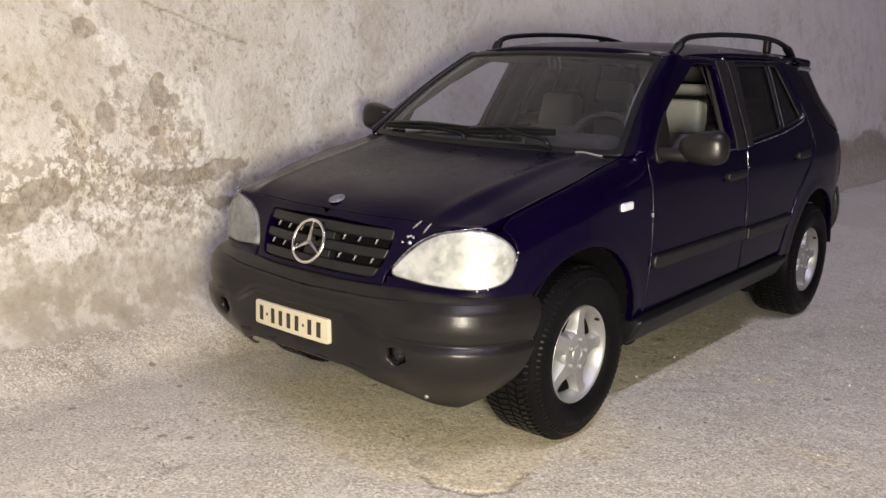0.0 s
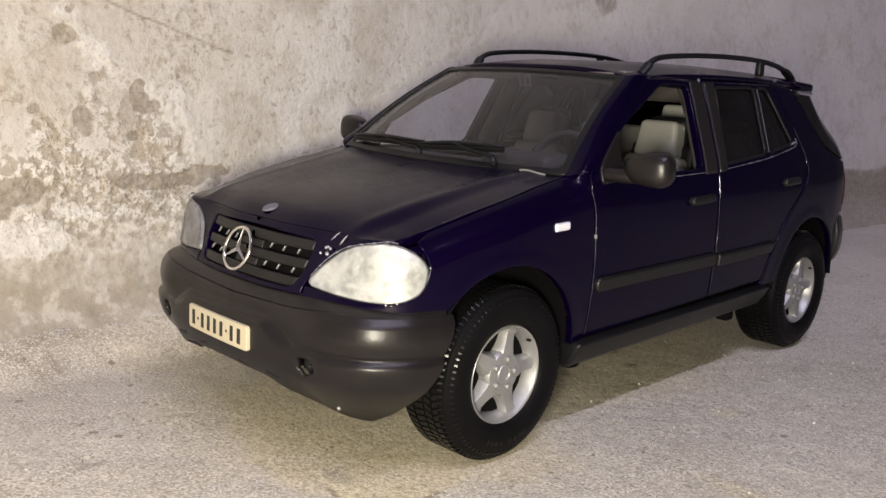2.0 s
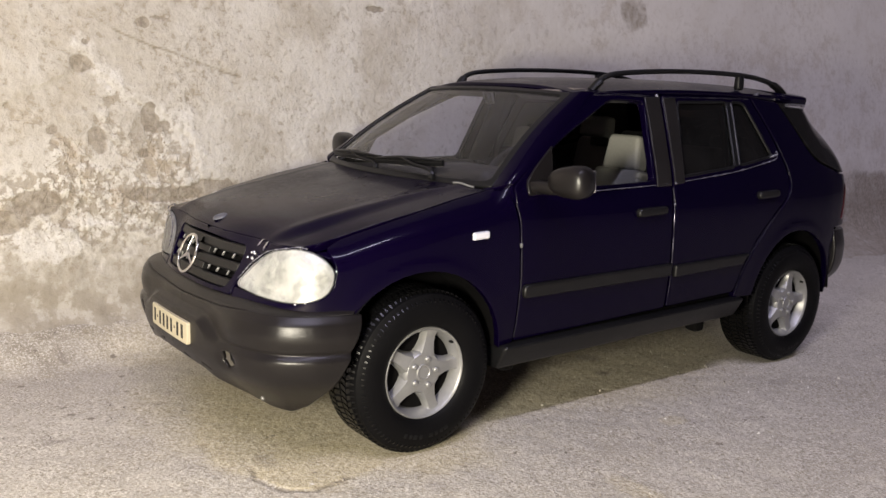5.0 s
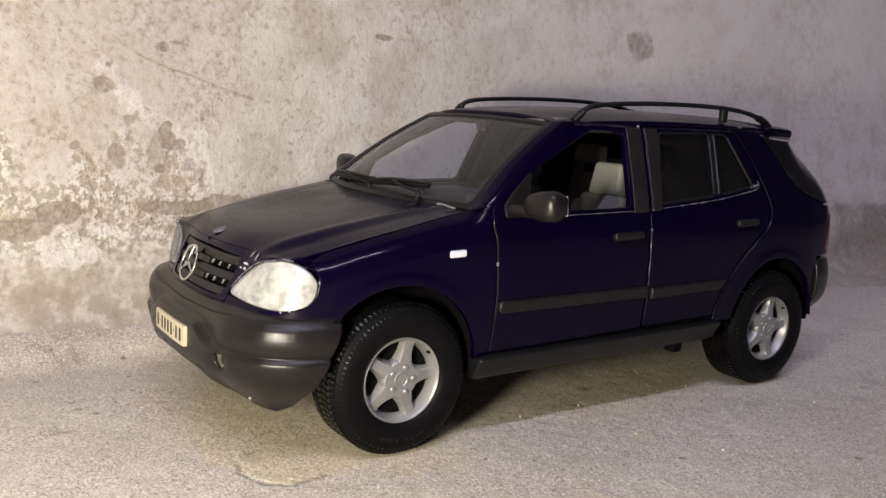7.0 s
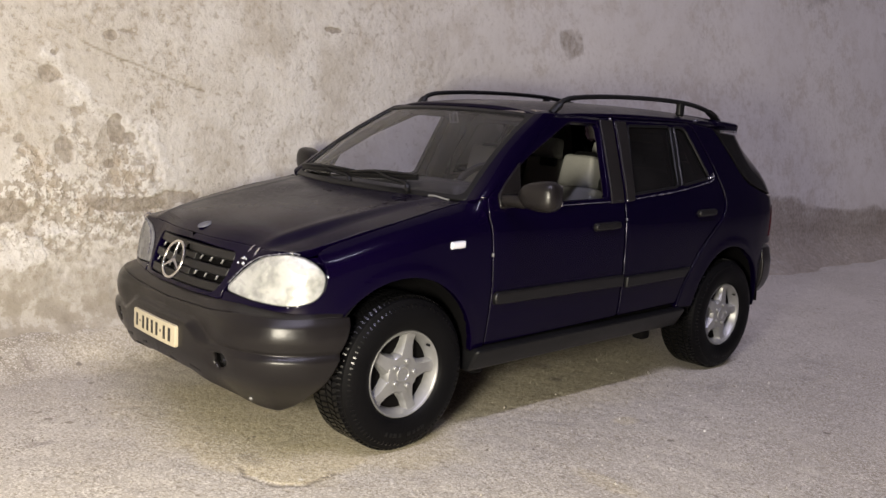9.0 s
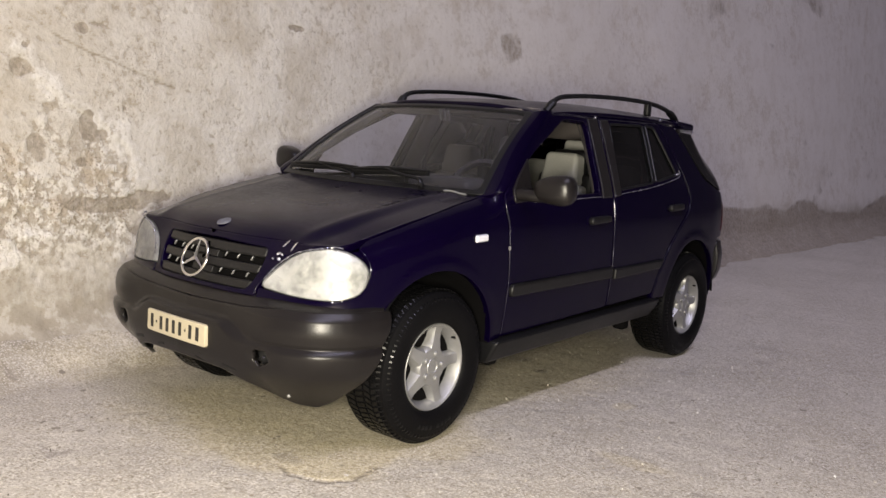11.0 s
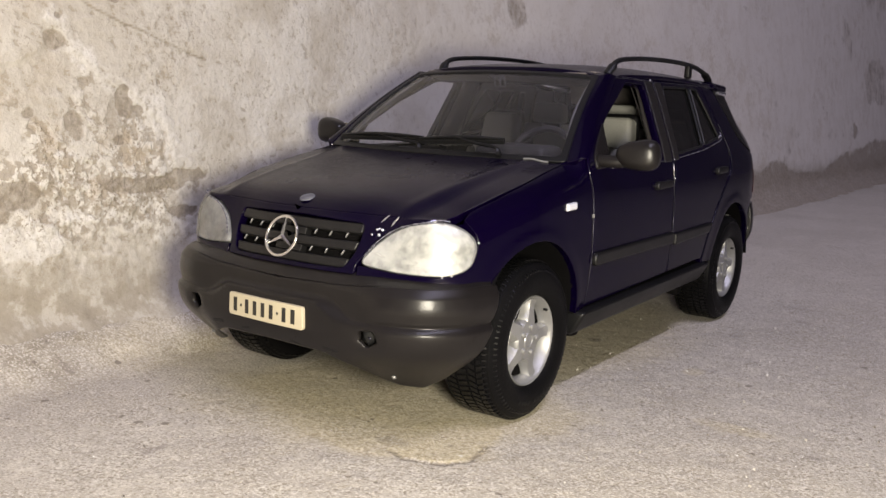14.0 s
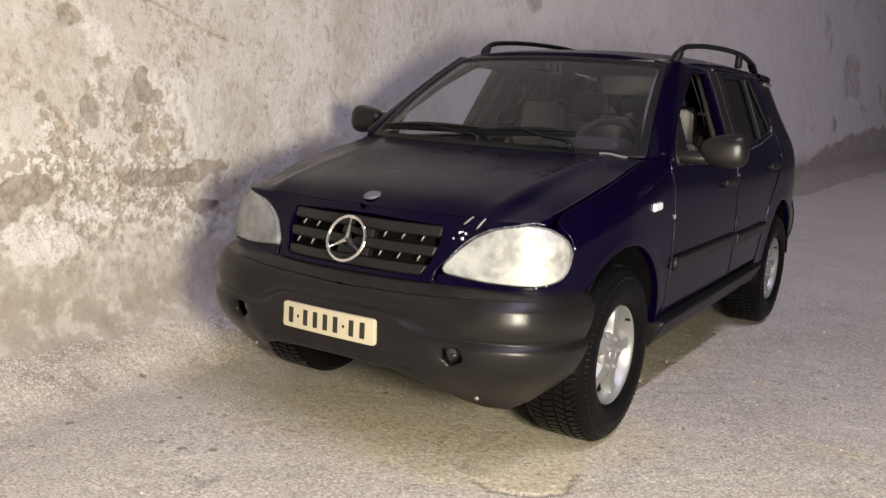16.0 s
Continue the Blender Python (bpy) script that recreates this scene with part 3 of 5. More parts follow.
    bump(n, l, grain, 0.6, 0.0004, p.inputs["Normal"], second)
    return m


def wall_x(y, z):
    return -1.448 + 0.012 * np.clip(y, -3, 12) - 0.142 * np.clip(z, -1, 5)


def along(u, v, line, wobble=0.012, seed=44):
    """Distance to a line of points, made uneven."""
    best = np.full(np.shape(u), 9.0)
    wu, wv = u + wobble * (fbm(u * 9, v * 9, 4, seed) - 0.5) * 2, v + wobble * (fbm(u * 9, v * 9, 4, seed + 9) - 0.5) * 2
    for (a, b), (c, d) in zip(line[:-1], line[1:]):
        t = np.clip(((wu - a) * (c - a) + (wv - b) * (d - b)) / ((c - a) ** 2 + (d - b) ** 2), 0, 1)
        best = np.minimum(best, np.hypot(wu - a - t * (c - a), wv - b - t * (d - b)))
    return best


CRACK = [(-0.66, 1.965), (-0.53, 1.87), (-0.32, 1.79), (-0.13, 1.745), (0.06, 1.68), (0.26, 1.62)]
BREAK = [(-0.72, 1.80), (-0.63, 1.63), (-0.49, 1.49), (-0.40, 1.44), (-0.30, 1.42), (-0.20, 1.33), (-0.10, 1.22), (-0.05, 1.12), (-0.10, 0.98), (-0.02, 0.90)]


def make_wall():
    y = graded([(-64, -6, 2.0), (-6, -2.2, 0.12), (-2.2, -1.5, 0.03), (-1.5, 0.9, 0.0105), (0.9, 1.7, 0.0125), (1.7, 2.5, 0.022), (2.5, 8, 0.06), (8, 30, 0.15), (30, 64, 2.0)])
    z = graded([(-0.1, 2.25, 0.0105), (2.25, 2.8, 0.03), (2.8, 4.5, 0.08), (4.5, 46, 2.5)])
    u, v = np.meshgrid(y, z)
    left = 1 - smooth01(u, -0.25, 0.25)
    edge = 0.86 + 0.20 * (fbm(u * 1.3, v * 0, 4, 5) - 0.5) + 0.12 * (fbm(u * 6, v * 6, 4, 6) - 0.5) - 0.05 * smooth01(-u, 0.5, 1.5)
    far = smooth01(u, 5, 8)
    edge = edge * (1 - far) + far * (np.interp(u, [6, 9, 12.8, 15.5, 17.5, 20, 25, 31], [0.85, 0.75, 0.64, 0.42, 0.7, 0.96, 1.1, 1.28]) + 0.35 * (fbm(u * 0.9, v * 1.5, 4, 77) - 0.5))
    bare = 1 - smooth01(v - edge, -0.14, 0.14)
    # the crumbling patch under the torn plaster skin
    skin = np.interp(u, [-3, -1.6, -0.95, -0.72, -0.49, -0.30, -0.10, -0.05, 0.02], [1.0, 1.25, 1.52, 1.72, 1.47, 1.42, 1.22, 1.1, 0.4])
    torn = (1 - smooth01(v - skin - 0.10 * (fbm(u * 5, v * 5, 4, 12) - 0.5), -0.02, 0.02)) * (1 - smooth01(u, -0.06, 0.0))
    coarse = np.clip(0.18 + 0.08 * smooth01(-u, 0.35, 0.9) + 0.75 * torn * smooth01(v, 0.50, 0.80) * smooth01(fbm(u * 2.6, v * 2.6, 4, 13), 0.36, 0.56) + 0.10 * (1 - smooth01(v, 0.6, 1.05)) * left
                     + 0.22 * smooth01(fbm(u * 1.1, v * 1.1, 4, 14), 0.46, 0.60), 0, 1)
    edge_d = along(u, v, BREAK, 0.03)
    salt = np.maximum.reduce([spot(u, v, -0.96, 0.62, 0.26, 0.13, 21), spot(u, v, -0.12, 1.30, 0.075, 0.17, 22, 0.7), spot(u, v, -0.05, 1.14, 0.05, 0.12, 26, 0.8) * 0.7,
                              spot(u, v, -0.56, 1.58, 0.10, 0.11, 23, 0.8) * 0.8, spot(u, v, -0.62, 0.58, 0.55, 0.20, 24, 0.9) * 0.30, spot(u, v, -0.62, 0.74, 0.22, 0.06, 25, 0.8) * 0.6,
                              (1 - smooth01(edge_d, 0.01, 0.14)) * 0.58, spot(u, v, -0.05, 0.60, 0.35, 0.10, 27, 0.9) * 0.45, spot(u, v, -1.35, 0.55, 0.25, 0.2, 28, 0.9) * 0.45])
    # real stains, plus painted shade in the cavity and under the ledge
    dark_mark = np.maximum.reduce([spot(u, v, -0.345, 1.35, 0.065, 0.12, 31, 0.5), spot(u, v, -0.27, 1.30, 0.06, 0.05, 47, 0.6) * 0.7, spot(u, v, -0.41, 1.25, 0.07, 0.16, 32, 0.7) * 0.55,
                               spot(u, v, -0.40, 1.14, 0.05, 0.04, 42, 0.7) * 0.8, spot(u, v, -0.73, 1.665, 0.085, 0.075, 33, 0.5) * 0.8, spot(u, v, -0.70, 1.79, 0.024, 0.024, 43, 0.5),
                               spot(u, v, -0.66, 1.23, 0.07, 0.11, 34, 1.0) * 0.6, spot(u, v, -0.91, 1.28, 0.05, 0.05, 48, 0.9) * 0.7, spot(u, v, 1.307, 2.135, 0.10, 0.026, 35, 0.6), spot(u, v, 2.91, 2.10, 0.16, 0.13, 36) * 0.40,
                               spot(u, v, 4.03, 2.30, 0.26, 0.20, 37) * 0.5, spot(u, v, -0.25, 0.89, 0.42, 0.060, 38, 0.9) * 0.92, spot(u, v, 0.05, 0.935, 0.18, 0.05, 49, 0.8) * 0.98, spot(u, v, 0.0, 0.72, 0.14, 0.05, 52, 0.9) * 0.7,
                               spot(u, v, -1.02, 0.87, 0.17, 0.10, 39, 0.5) * 0.85, spot(u, v, -1.28, 0.76, 0.26, 0.09, 84, 0.5) * 0.85, spot(u, v, -0.355, 1.925, 0.05, 0.045, 40, 0.8) * 0.85, spot(u, v, -0.25, 1.96, 0.07, 0.018, 45, 0.8) * 0.7,
                               spot(u, v, -0.10, 1.47, 0.02, 0.02, 41, 0.6) * 0.9, spot(u, v, -1.15, 1.41, 0.02, 0.02, 46, 0.6) * 0.9, spot(u, v, -0.5, 1.0, 0.3, 0.2, 53, 1.0) * 0.36,
                               smooth01(u, 5, 8) * (1 - smooth01(v - edge, -0.1, 0.2)) * 0.62, smooth01(u, 3, 8) * smooth01(fbm(u * 0.55, v * 0.9, 4, 88), 0.52, 0.72) * 0.5, spot(u, v, 18.9, 1.25, 0.5, 0.3, 83, 0.8) * 0.6])
    crack = (1 - smooth01(along(u, v, CRACK, 0.014), 0.001, 0.010)) * (0.45 + 0.55 * smooth01(fbm(u * 8, v * 8, 3, 54), 0.4, 0.6))
    over = smooth01(v - np.interp(u, [c[0] for c in CRACK], [c[1] for c in CRACK]), -0.004, 0.006) * smooth01(u, -0.75, -0.5) * (1 - smooth01(u, 0.1, 0.4)) * (1 - smooth01(along(u, v, CRACK, 0), 0.04, 0.35))
    knobs = fbm(u * 21, v * 21, 3, 15)
    d = 0.04 * (fbm(u * 0.8, v * 0.8, 3, 17) - 0.5) + 0.010 * (fbm(u * 3, v * 3, 4, 18) - 0.5) + 0.006 * (fbm(u * 14, v * 14, 3, 20) - 0.5)
    d = d + 0.022 * (knobs - 0.5) * smooth01(coarse, 0.3, 0.9) - 0.008 * torn - 0.012 * bare + bare * 0.030 * (fbm(u * 6, v * 6, 3, 19) - 0.5)
    d = d - 0.006 * smooth01(dark_mark, 0.4, 0.6) + 0.004 * smooth01(salt, 0.3, 0.7) - 0.003 * crack + 0.004 * over
    foot = np.clip(1 - v / (0.34 + 0.26 * fbm(u * 1.7, v * 0, 3, 55)), 0, 1.0)
    d = d + 0.34 * foot ** 3 * (0.6 + 0.8 * fbm(u * 2.3, v * 2.3, 3, 56))
    p = np.stack([wall_x(u, v) + d, u, v], -1)
    # one mask darkens the left of the wall against too strong torchlight
    ob = grid_mesh("wall_west", p, wall_material(), {"bare": bare, "salt": salt, "dark_mark": dark_mark, "coarse": coarse, "crack": crack, "left_dimming": 1 - smooth01(u, -0.8, 0.9), "smoother": 0.85 * smooth01(u, 0.5, 4.0), "sandy": 1 - smooth01(v - 0.25 * (fbm(u * 2.2, v * 2.2, 4, 86) - 0.5), 0.34, 0.74)})
    part("wall_core", block((1.5, 128, 46.2), (-3.1, 0, 22.9), soft=0), ROOM, ob, sharp=True)
    return tagged(ob, "rough stained plaster wall with a broken lower edge", "wall", kind="structure")


SLAB = [(0.475, -0.50), (0.585, -0.69), (0.69, -0.735), (0.85, -0.67), (0.905, -0.56), (0.88, -0.40), (0.82, -0.20), (0.64, -0.16), (0.50, -0.36), (0.475, -0.50)]


def make_floor():
    x = graded([(-2.2, -1.7, 0.1), (-1.7, -1.45, 0.03), (-1.45, 1.9, 0.0145), (1.9, 4.5, 0.05), (4.5, 60, 2.5)])
    y = graded([(-64, -4, 3.0), (-4, -1.9, 0.07), (-1.9, 1.7, 0.0145), (1.7, 3.6, 0.03), (3.6, 9, 0.09), (9, 26, 0.4), (26, 64, 3.0)])
    u, v = np.meshgrid(x, y)
    near = 1 - smooth01(np.hypot(u, v - 1), 8, 20)
    d = 0.012 * (fbm(u * 0.9, v * 0.9, 3, 51) - 0.5) + 0.008 * (fbm(u * 6, v * 6, 4, 52) - 0.5) + 0.005 * (fbm(u * 17, v * 17, 3, 57) - 0.5)
    lip = inside(np.stack([u + 0.05 * (fbm(u * 7, v * 7, 3, 73) - 0.5), v + 0.05 * (fbm(u * 7, v * 7, 3, 74) - 0.5)], -1).reshape(-1, 2), np.array(SLAB)).reshape(u.shape).astype(float)
    # yellow mortar slab, plus warm torchlight painted on the floor under the car
    ochre_torchlight = np.maximum.reduce([spot(u, v, 0.66, -0.36, 0.26, 0.26, 61, 0.5) * 1.0, lip * 0.95, spot(u, v, 0.2, 0.0, 1.0, 1.0, 62, 0.8) * 0.72, spot(u, v, 0.20, -0.55, 0.75, 0.36, 87, 0.9) * 0.78, spot(u, v, 0.0, 1.6, 1.1, 1.6, 75, 0.6) * 0.62,
                               spot(u, v, 1.15, 1.32, 0.07, 0.10, 63) * 0.6, spot(u, v, 1.62, 0.54, 0.22, 0.08, 67) * 0.5, spot(u, v, -1.2, -0.4, 0.3, 0.5, 68, 0.8) * 0.35])
    dark_mark = np.maximum.reduce([spot(u, v, -0.13, -1.29, 0.040, 0.085, 64, 1.3) * 0.85, spot(u, v, -0.19, -1.33, 0.06, 0.03, 92, 1.2) * 0.7, spot(u, v, 1.2, 1.39, 0.07, 0.03, 65, 0.9) * 0.5, spot(u, v, -1.2, -1.01, 0.08, 0.03, 76, 0.9) * 0.7, spot(u, v, 1.68, 0.18, 0.03, 0.02, 77, 0.7), spot(u, v, 2.01, 0.41, 0.03, 0.03, 78, 0.7),
                               spot(u, v, 0.16, 1.71, 0.09, 0.09, 66, 1.0) * 0.7, spot(u, v, 0.43, 1.58, 0.06, 0.06, 69, 1.0) * 0.8, spot(u, v, 1.06, 2.37, 0.05, 0.14, 71, 0.9) * 0.5, spot(u, v, 1.3, 3.1, 0.08, 0.06, 72, 0.9) * 0.5, spot(u, v, 1.15, 3.6, 0.2, 0.08, 70, 0.9) * 0.5,
                               spot(u, v, 0.55, -0.62, 0.12, 0.05, 79, 0.9) * 0.5])
    rim = along(u, v, SLAB[1:6], 0.02, 80)
    crack = (1 - smooth01(rim, 0.003, 0.014)) * smooth01(fbm(u * 5, v * 5, 3, 81), 0.40, 0.58)
    d = d + 0.003 * lip - 0.005 * crack
    tread = np.minimum.reduce([np.hypot((u - cx) * 1.6, v - cy) for cx in (-0.71, 0.71) for cy in (0.0, 2.75)])
    d = (d - 0.004) * smooth01(tread, 0.2, 0.45) * near
    d = d + (0.17 * smooth01(-u, 0.95, 1.5) ** 1.7 + 0.035 * smooth01(-u, 1.0, 1.3) * (fbm(u * 4, v * 4, 4, 82) - 0.4)) * near
    p = np.stack([u, v, d], -1)
    ob = grid_mesh("floor", p, floor_material(), {"ochre_torchlight": ochre_torchlight, "dark_mark": dark_mark, "crack": crack, "bank": 0.9 * smooth01(-u + 0.3 * (fbm(u * 3, v * 3, 4, 94) - 0.5), 0.80, 1.25)})
    return tagged(ob, "bare sandy concrete floor with small stains", "floor", kind="structure")


# tone of the unseen room shell, raised for bounced light
ROOM = plain("far_plaster", (0.36, 0.34, 0.33), 0.9, vary=0.15, scale=60, relief=0.2)
make_wall()
make_floor()


def slab(name, size, place, label):
    return tagged(part(name, block(size, place, soft=0), ROOM, None, sharp=True), label, name.split("_")[0], kind="structure")


# walls and ceiling out of view, added to close the room and bounce light
slab("wall_south", (70, 1.5, 46), (28, -64.5, 23), "plain unseen wall added to close the room")
slab("wall_north", (70, 1.5, 46), (28, 64.5, 23), "plain unseen wall added to close the room")
slab("wall_east", (1.5, 131, 46), (60.5, 0, 23), "plain unseen wall added to close the room")
slab("ceiling", (76, 131, 1.5), (25, 0, 46.8), "plain unseen ceiling added to close the room")


def make_grit():
    """Loose sand grains and crumbs on the floor."""
    rng = np.random.default_rng(7)
    verts, faces = [], []
    for k in range(1600):
        if k < 1250:
            x, y = rng.uniform(-1.35, 2.6), rng.uniform(-2.2, 3.4)
        else:
            x, y = rng.uniform(-1.36, -1.15), rng.uniform(-1.6, 5)
        if any(abs(abs(x) - 0.71) < 0.17 and abs(y - w) < 0.2 for w in (0, 2.75)):
            continue
        r = 0.0022 + 0.0055 * rng.random() ** 6
        base, spin = len(verts), rng.uniform(0, 6.28)
        ring = [(x + r * math.cos(spin + a) * rng.uniform(0.7, 1.2), y + r * math.sin(spin + a) * rng.uniform(0.7, 1.2)) for a in (0, 1.3, 2.5, 3.8, 5.0)]
        verts += [(a, b, -0.008) for a, b in ring] + [(a * 0.6 + x * 0.4, b * 0.6 + y * 0.4, r * 0.5 - 0.001) for a, b in ring]
        faces += [tuple(base + i for i in (j, (j + 1) % 5, 5 + (j + 1) % 5, 5 + j)) for j in range(5)] + [tuple(base + 5 + j for j in range(5))]
    m, n, l, p = nodes_of("sand_grains")
    island = n.new("ShaderNodeNewGeometry").outputs["Random Per Island"]
    l.new(ramp(n, l, island, [(0.0, (0.10, 0.088, 0.075)), (0.30, (0.22, 0.195, 0.165)), (0.7, (0.38, 0.35, 0.305)), (0.93, (0.50, 0.465, 0.41)), (0.985, (0.78, 0.77, 0.75))]), p.inputs["Base Color"])
    p.inputs["Roughness"].default_value = 0.6
    return tagged(part("floor_grit", (verts, faces), m, None, sharp=True), "loose sand grains and crumbs on the concrete floor", "grit", kind="stuff")


make_grit()
# ---- the model car: its forms ----
PLAN = catmull([(0, -0.745), (0.2, -0.738), (0.41, -0.702), (0.58, -0.662), (0.71, -0.610), (0.785, -0.53), (0.818, -0.40), (0.845, -0.25), (0.866, -0.08), (0.872, 0.1),
                (0.874, 0.9), (0.874, 1.8), (0.872, 2.3), (0.866, 2.65), (0.857, 2.95), (0.842, 3.15), (0.80, 3.34), (0.71, 3.45), (0.5, 3.50), (0, 3.52)], 14)
ARC = np.r_[0, np.cumsum(np.linalg.norm(np.diff(PLAN, axis=0), axis=1))]
ARC += 0.1 - ARC[9 * 14]
TAN = np.gradient(PLAN, ARC, axis=0)
TAN /= np.linalg.norm(TAN, axis=1)[:, None]
S_FRONT, S_REAR = ARC[0], ARC[-1]
SECTION = spline([0.2, 0.43, 0.58, 0.72, 0.9, 1.03, 1.12, 1.17, 1.36, 1.56, 1.63, 1.70],
                 [-0.055, -0.022, -0.006, 0.0, -0.003, -0.010, -0.024, -0.038, -0.118, -0.208, -0.245, -0.30])
EDGE_Z = spline([-0.62, -0.45, -0.2, 0.0, 0.2, 0.40], [0.930, 0.961, 1.030, 1.076, 1.119, 1.158])
ARCHES = ((-0.03, 0.405, 0.425), (2.74, 0.405, 0.425))


def side_form(s, z):
    """The outer skin: s runs round the car from the middle of the nose to the middle of the tail and equals y along the flank."""
    s, z = np.asarray(s, float), np.asarray(z, float)
    px, py = np.interp(s, ARC, PLAN[:, 0]), np.interp(s, ARC, PLAN[:, 1])
    tx, ty = np.interp(s, ARC, TAN[:, 0]), np.interp(s, ARC, TAN[:, 1])
    off = SECTION(z)
    off = off - (1 - smooth01(s, -1.0, -0.45)) * 0.41 * np.clip(z - 0.70, 0, 1)
    shoulder = np.clip((z - (EDGE_Z(py) - 0.14)) / 0.14, 0, 1.2) ** 3
    off = off - 0.098 * shoulder * (1 - smooth01(s, 0.34, 0.47)) * smooth01(s, -0.75, -0.4)
    off = off - smooth01(s, 2.95, 3.45) * 2.40 * np.clip(z - 1.08, 0, 1) ** 3
    for cy, cz, r in ARCHES:
        off = off + 0.005 * np.exp(-((np.hypot(py - cy, z - cz) - r - 0.015) / 0.045) ** 2)
    return np.stack([px + off * ty, py - off * tx, z + 0 * s], -1)


def both_form(form, middle):
    """A form carried over the middle line: its first number is counted from there, minus on the far side."""
    def f(u, v):
        p = form(middle + np.abs(u), v)
        p[..., 0] *= np.where(np.asarray(u) < 0, -1, 1)
        return p
    return f


nose_form = both_form(side_form, S_FRONT)
BUMP = catmull([(0, -0.825), (0.25, -0.818), (0.45, -0.797), (0.62, -0.755), (0.75, -0.685), (0.835, -0.57), (0.870, -0.45), (0.880, -0.34), (0.880, -0.25)], 14)
BARC = np.r_[0, np.cumsum(np.linalg.norm(np.diff(BUMP, axis=0), axis=1))]
BTAN = np.gradient(BUMP, BARC, axis=0)
BTAN /= np.linalg.norm(BTAN, axis=1)[:, None]


def bumper_form(u, z):
    s, z = np.abs(np.asarray(u, float)), np.asarray(z, float)
    px, py = np.interp(s, BARC, BUMP[:, 0]), np.interp(s, BARC, BUMP[:, 1])
    tx, ty = np.interp(s, BARC, BTAN[:, 0]), np.interp(s, BARC, BTAN[:, 1])
    out, far = smooth01(s, 0.26, 0.44), smooth01(s, 0.40, 0.56)
    crease = 0.588 - 0.066 * out
    ease = 0.014 + 0.020 * 4 * out * (1 - out)
    back = 0.047 - 0.033 * smooth01(s, 0.22, 0.6)
    off = -back * smooth01(z, crease - ease, crease + ease)
    off = off + 0.012 * np.exp(-((z - crease - 0.07) / 0.05) ** 2) * far
    off = off - 0.012 * np.exp(-((z - crease) / 0.009) ** 2) * far + 0.006 * np.exp(-((z - crease + 0.03) / 0.03) ** 2) * far
    off = off - 0.21 * np.tanh((2.4 + 2.2 * smooth01(s, 0.36, 0.52)) * np.clip(0.47 - z, 0, 1) ** 2 / 0.21) - 0.03 * smooth01(z, 0.64, 0.70)
    off = off - 0.022 * np.exp(-(((s - 0.52) / 0.05) ** 2 + ((z - 0.465) / 0.035) ** 2))
    return np.stack([(px + off * ty) * np.where(np.asarray(u) < 0, -1, 1), py - off * tx, z + 0 * s], -1)


CROWN = spline([-0.68, -0.615, -0.5, -0.3, 0.0, 0.2, 0.40], [0.958, 0.986, 1.016, 1.058, 1.112, 1.150, 1.178])
_edge = side_form(np.linspace(-0.62, 0.40, 40), EDGE_Z(np.interp(np.linspace(-0.62, 0.40, 40), ARC, PLAN[:, 1])))
EDGE_X = spline(_edge[:, 1], _edge[:, 0])
_lip = nose_form(np.linspace(0, 0.89, 30), np.full(30, 0.94))
LIP_Y = spline(_lip[:, 0], _lip[:, 1])


RIDGE = spline([-0.72, -0.64, -0.55, -0.2, 0.1, 0.40], [0.42, 0.49, 0.53, 0.55, 0.565, 0.625])


def hood_form(x, y):
    x, y = np.asarray(x, float), np.asarray(y, float)
    a = np.abs(x)
    ridge = RIDGE(y)
    z = CROWN(y) - (CROWN(y) - EDGE_Z(y)) * (0.28 * smooth01(a, ridge - 0.02, ridge + 0.075) + 0.72 * (a / EDGE_X(y)) ** 3)
    z = z + 0.004 * np.exp(-((a - ridge + 0.01) / 0.035) ** 2)
    d = np.clip(y - LIP_Y(a), 0, 9)
    corner = smooth01(a, 0.54, 0.69)
    low = 0.94 + 0.008 * corner
    return np.stack([x, y, low + (z - low) * (1 - np.exp(-d / (0.045 - 0.020 * corner)))], -1)


ROOF_Z = spline([0.90, 1.1, 1.4, 2.0, 2.6, 3.05], [1.630, 1.655, 1.680, 1.695, 1.688, 1.655])


def roof_form(x, y):
    x, y = np.asarray(x, float), np.asarray(y, float)
    return np.stack([x, y, ROOF_Z(y) - 0.062 * (np.abs(x) / 0.635) ** 3.2], -1)


def screen_form(u, v):
    u, v = np.asarray(u, float), np.asarray(v, float)
    low = np.stack([0.755 * u, 0.235 + 0.16 * u * u, 1.165 - 0.0 * u * u], -1)
    top = np.stack([0.60 * u, 0.93 + 0.085 * u * u, 1.625 - 0.020 * u * u], -1)
    p = low + (top - low) * v[..., None]
    bow = (0.028 * np.sin(np.pi * np.clip(v, 0, 1)))[..., None]
    return p + bow * np.array([0, -0.55, 0.83])


def pillar_form(a, v):
    """Between the windscreen's side and the door frame."""
    a, v = np.asarray(a, float)[..., None], np.asarray(v, float)
    inner = screen_form(np.full_like(v, 1.0), v)
    outer = side_form(0.452 + 0.69 * v, 1.175 + 0.435 * v)
    p = inner + (outer - inner) * a
    return p + 0.018 * np.sin(np.pi * np.clip(a, 0, 1)) * np.array([0.75, -0.4, 0.5])


car = new("model_car")
tagged(car, "navy blue die-cast off-road car model standing on bare concrete", "model car")


def arch_arc(k, a0, a1, n=16, grow=0.0):
    cy, cz, r = ARCHES[k]
    return [(cy + (r + grow) * math.cos(radians(a)), cz + (r + grow) * math.sin(radians(a)), 0) for a in np.linspace(a0, a1, n)]


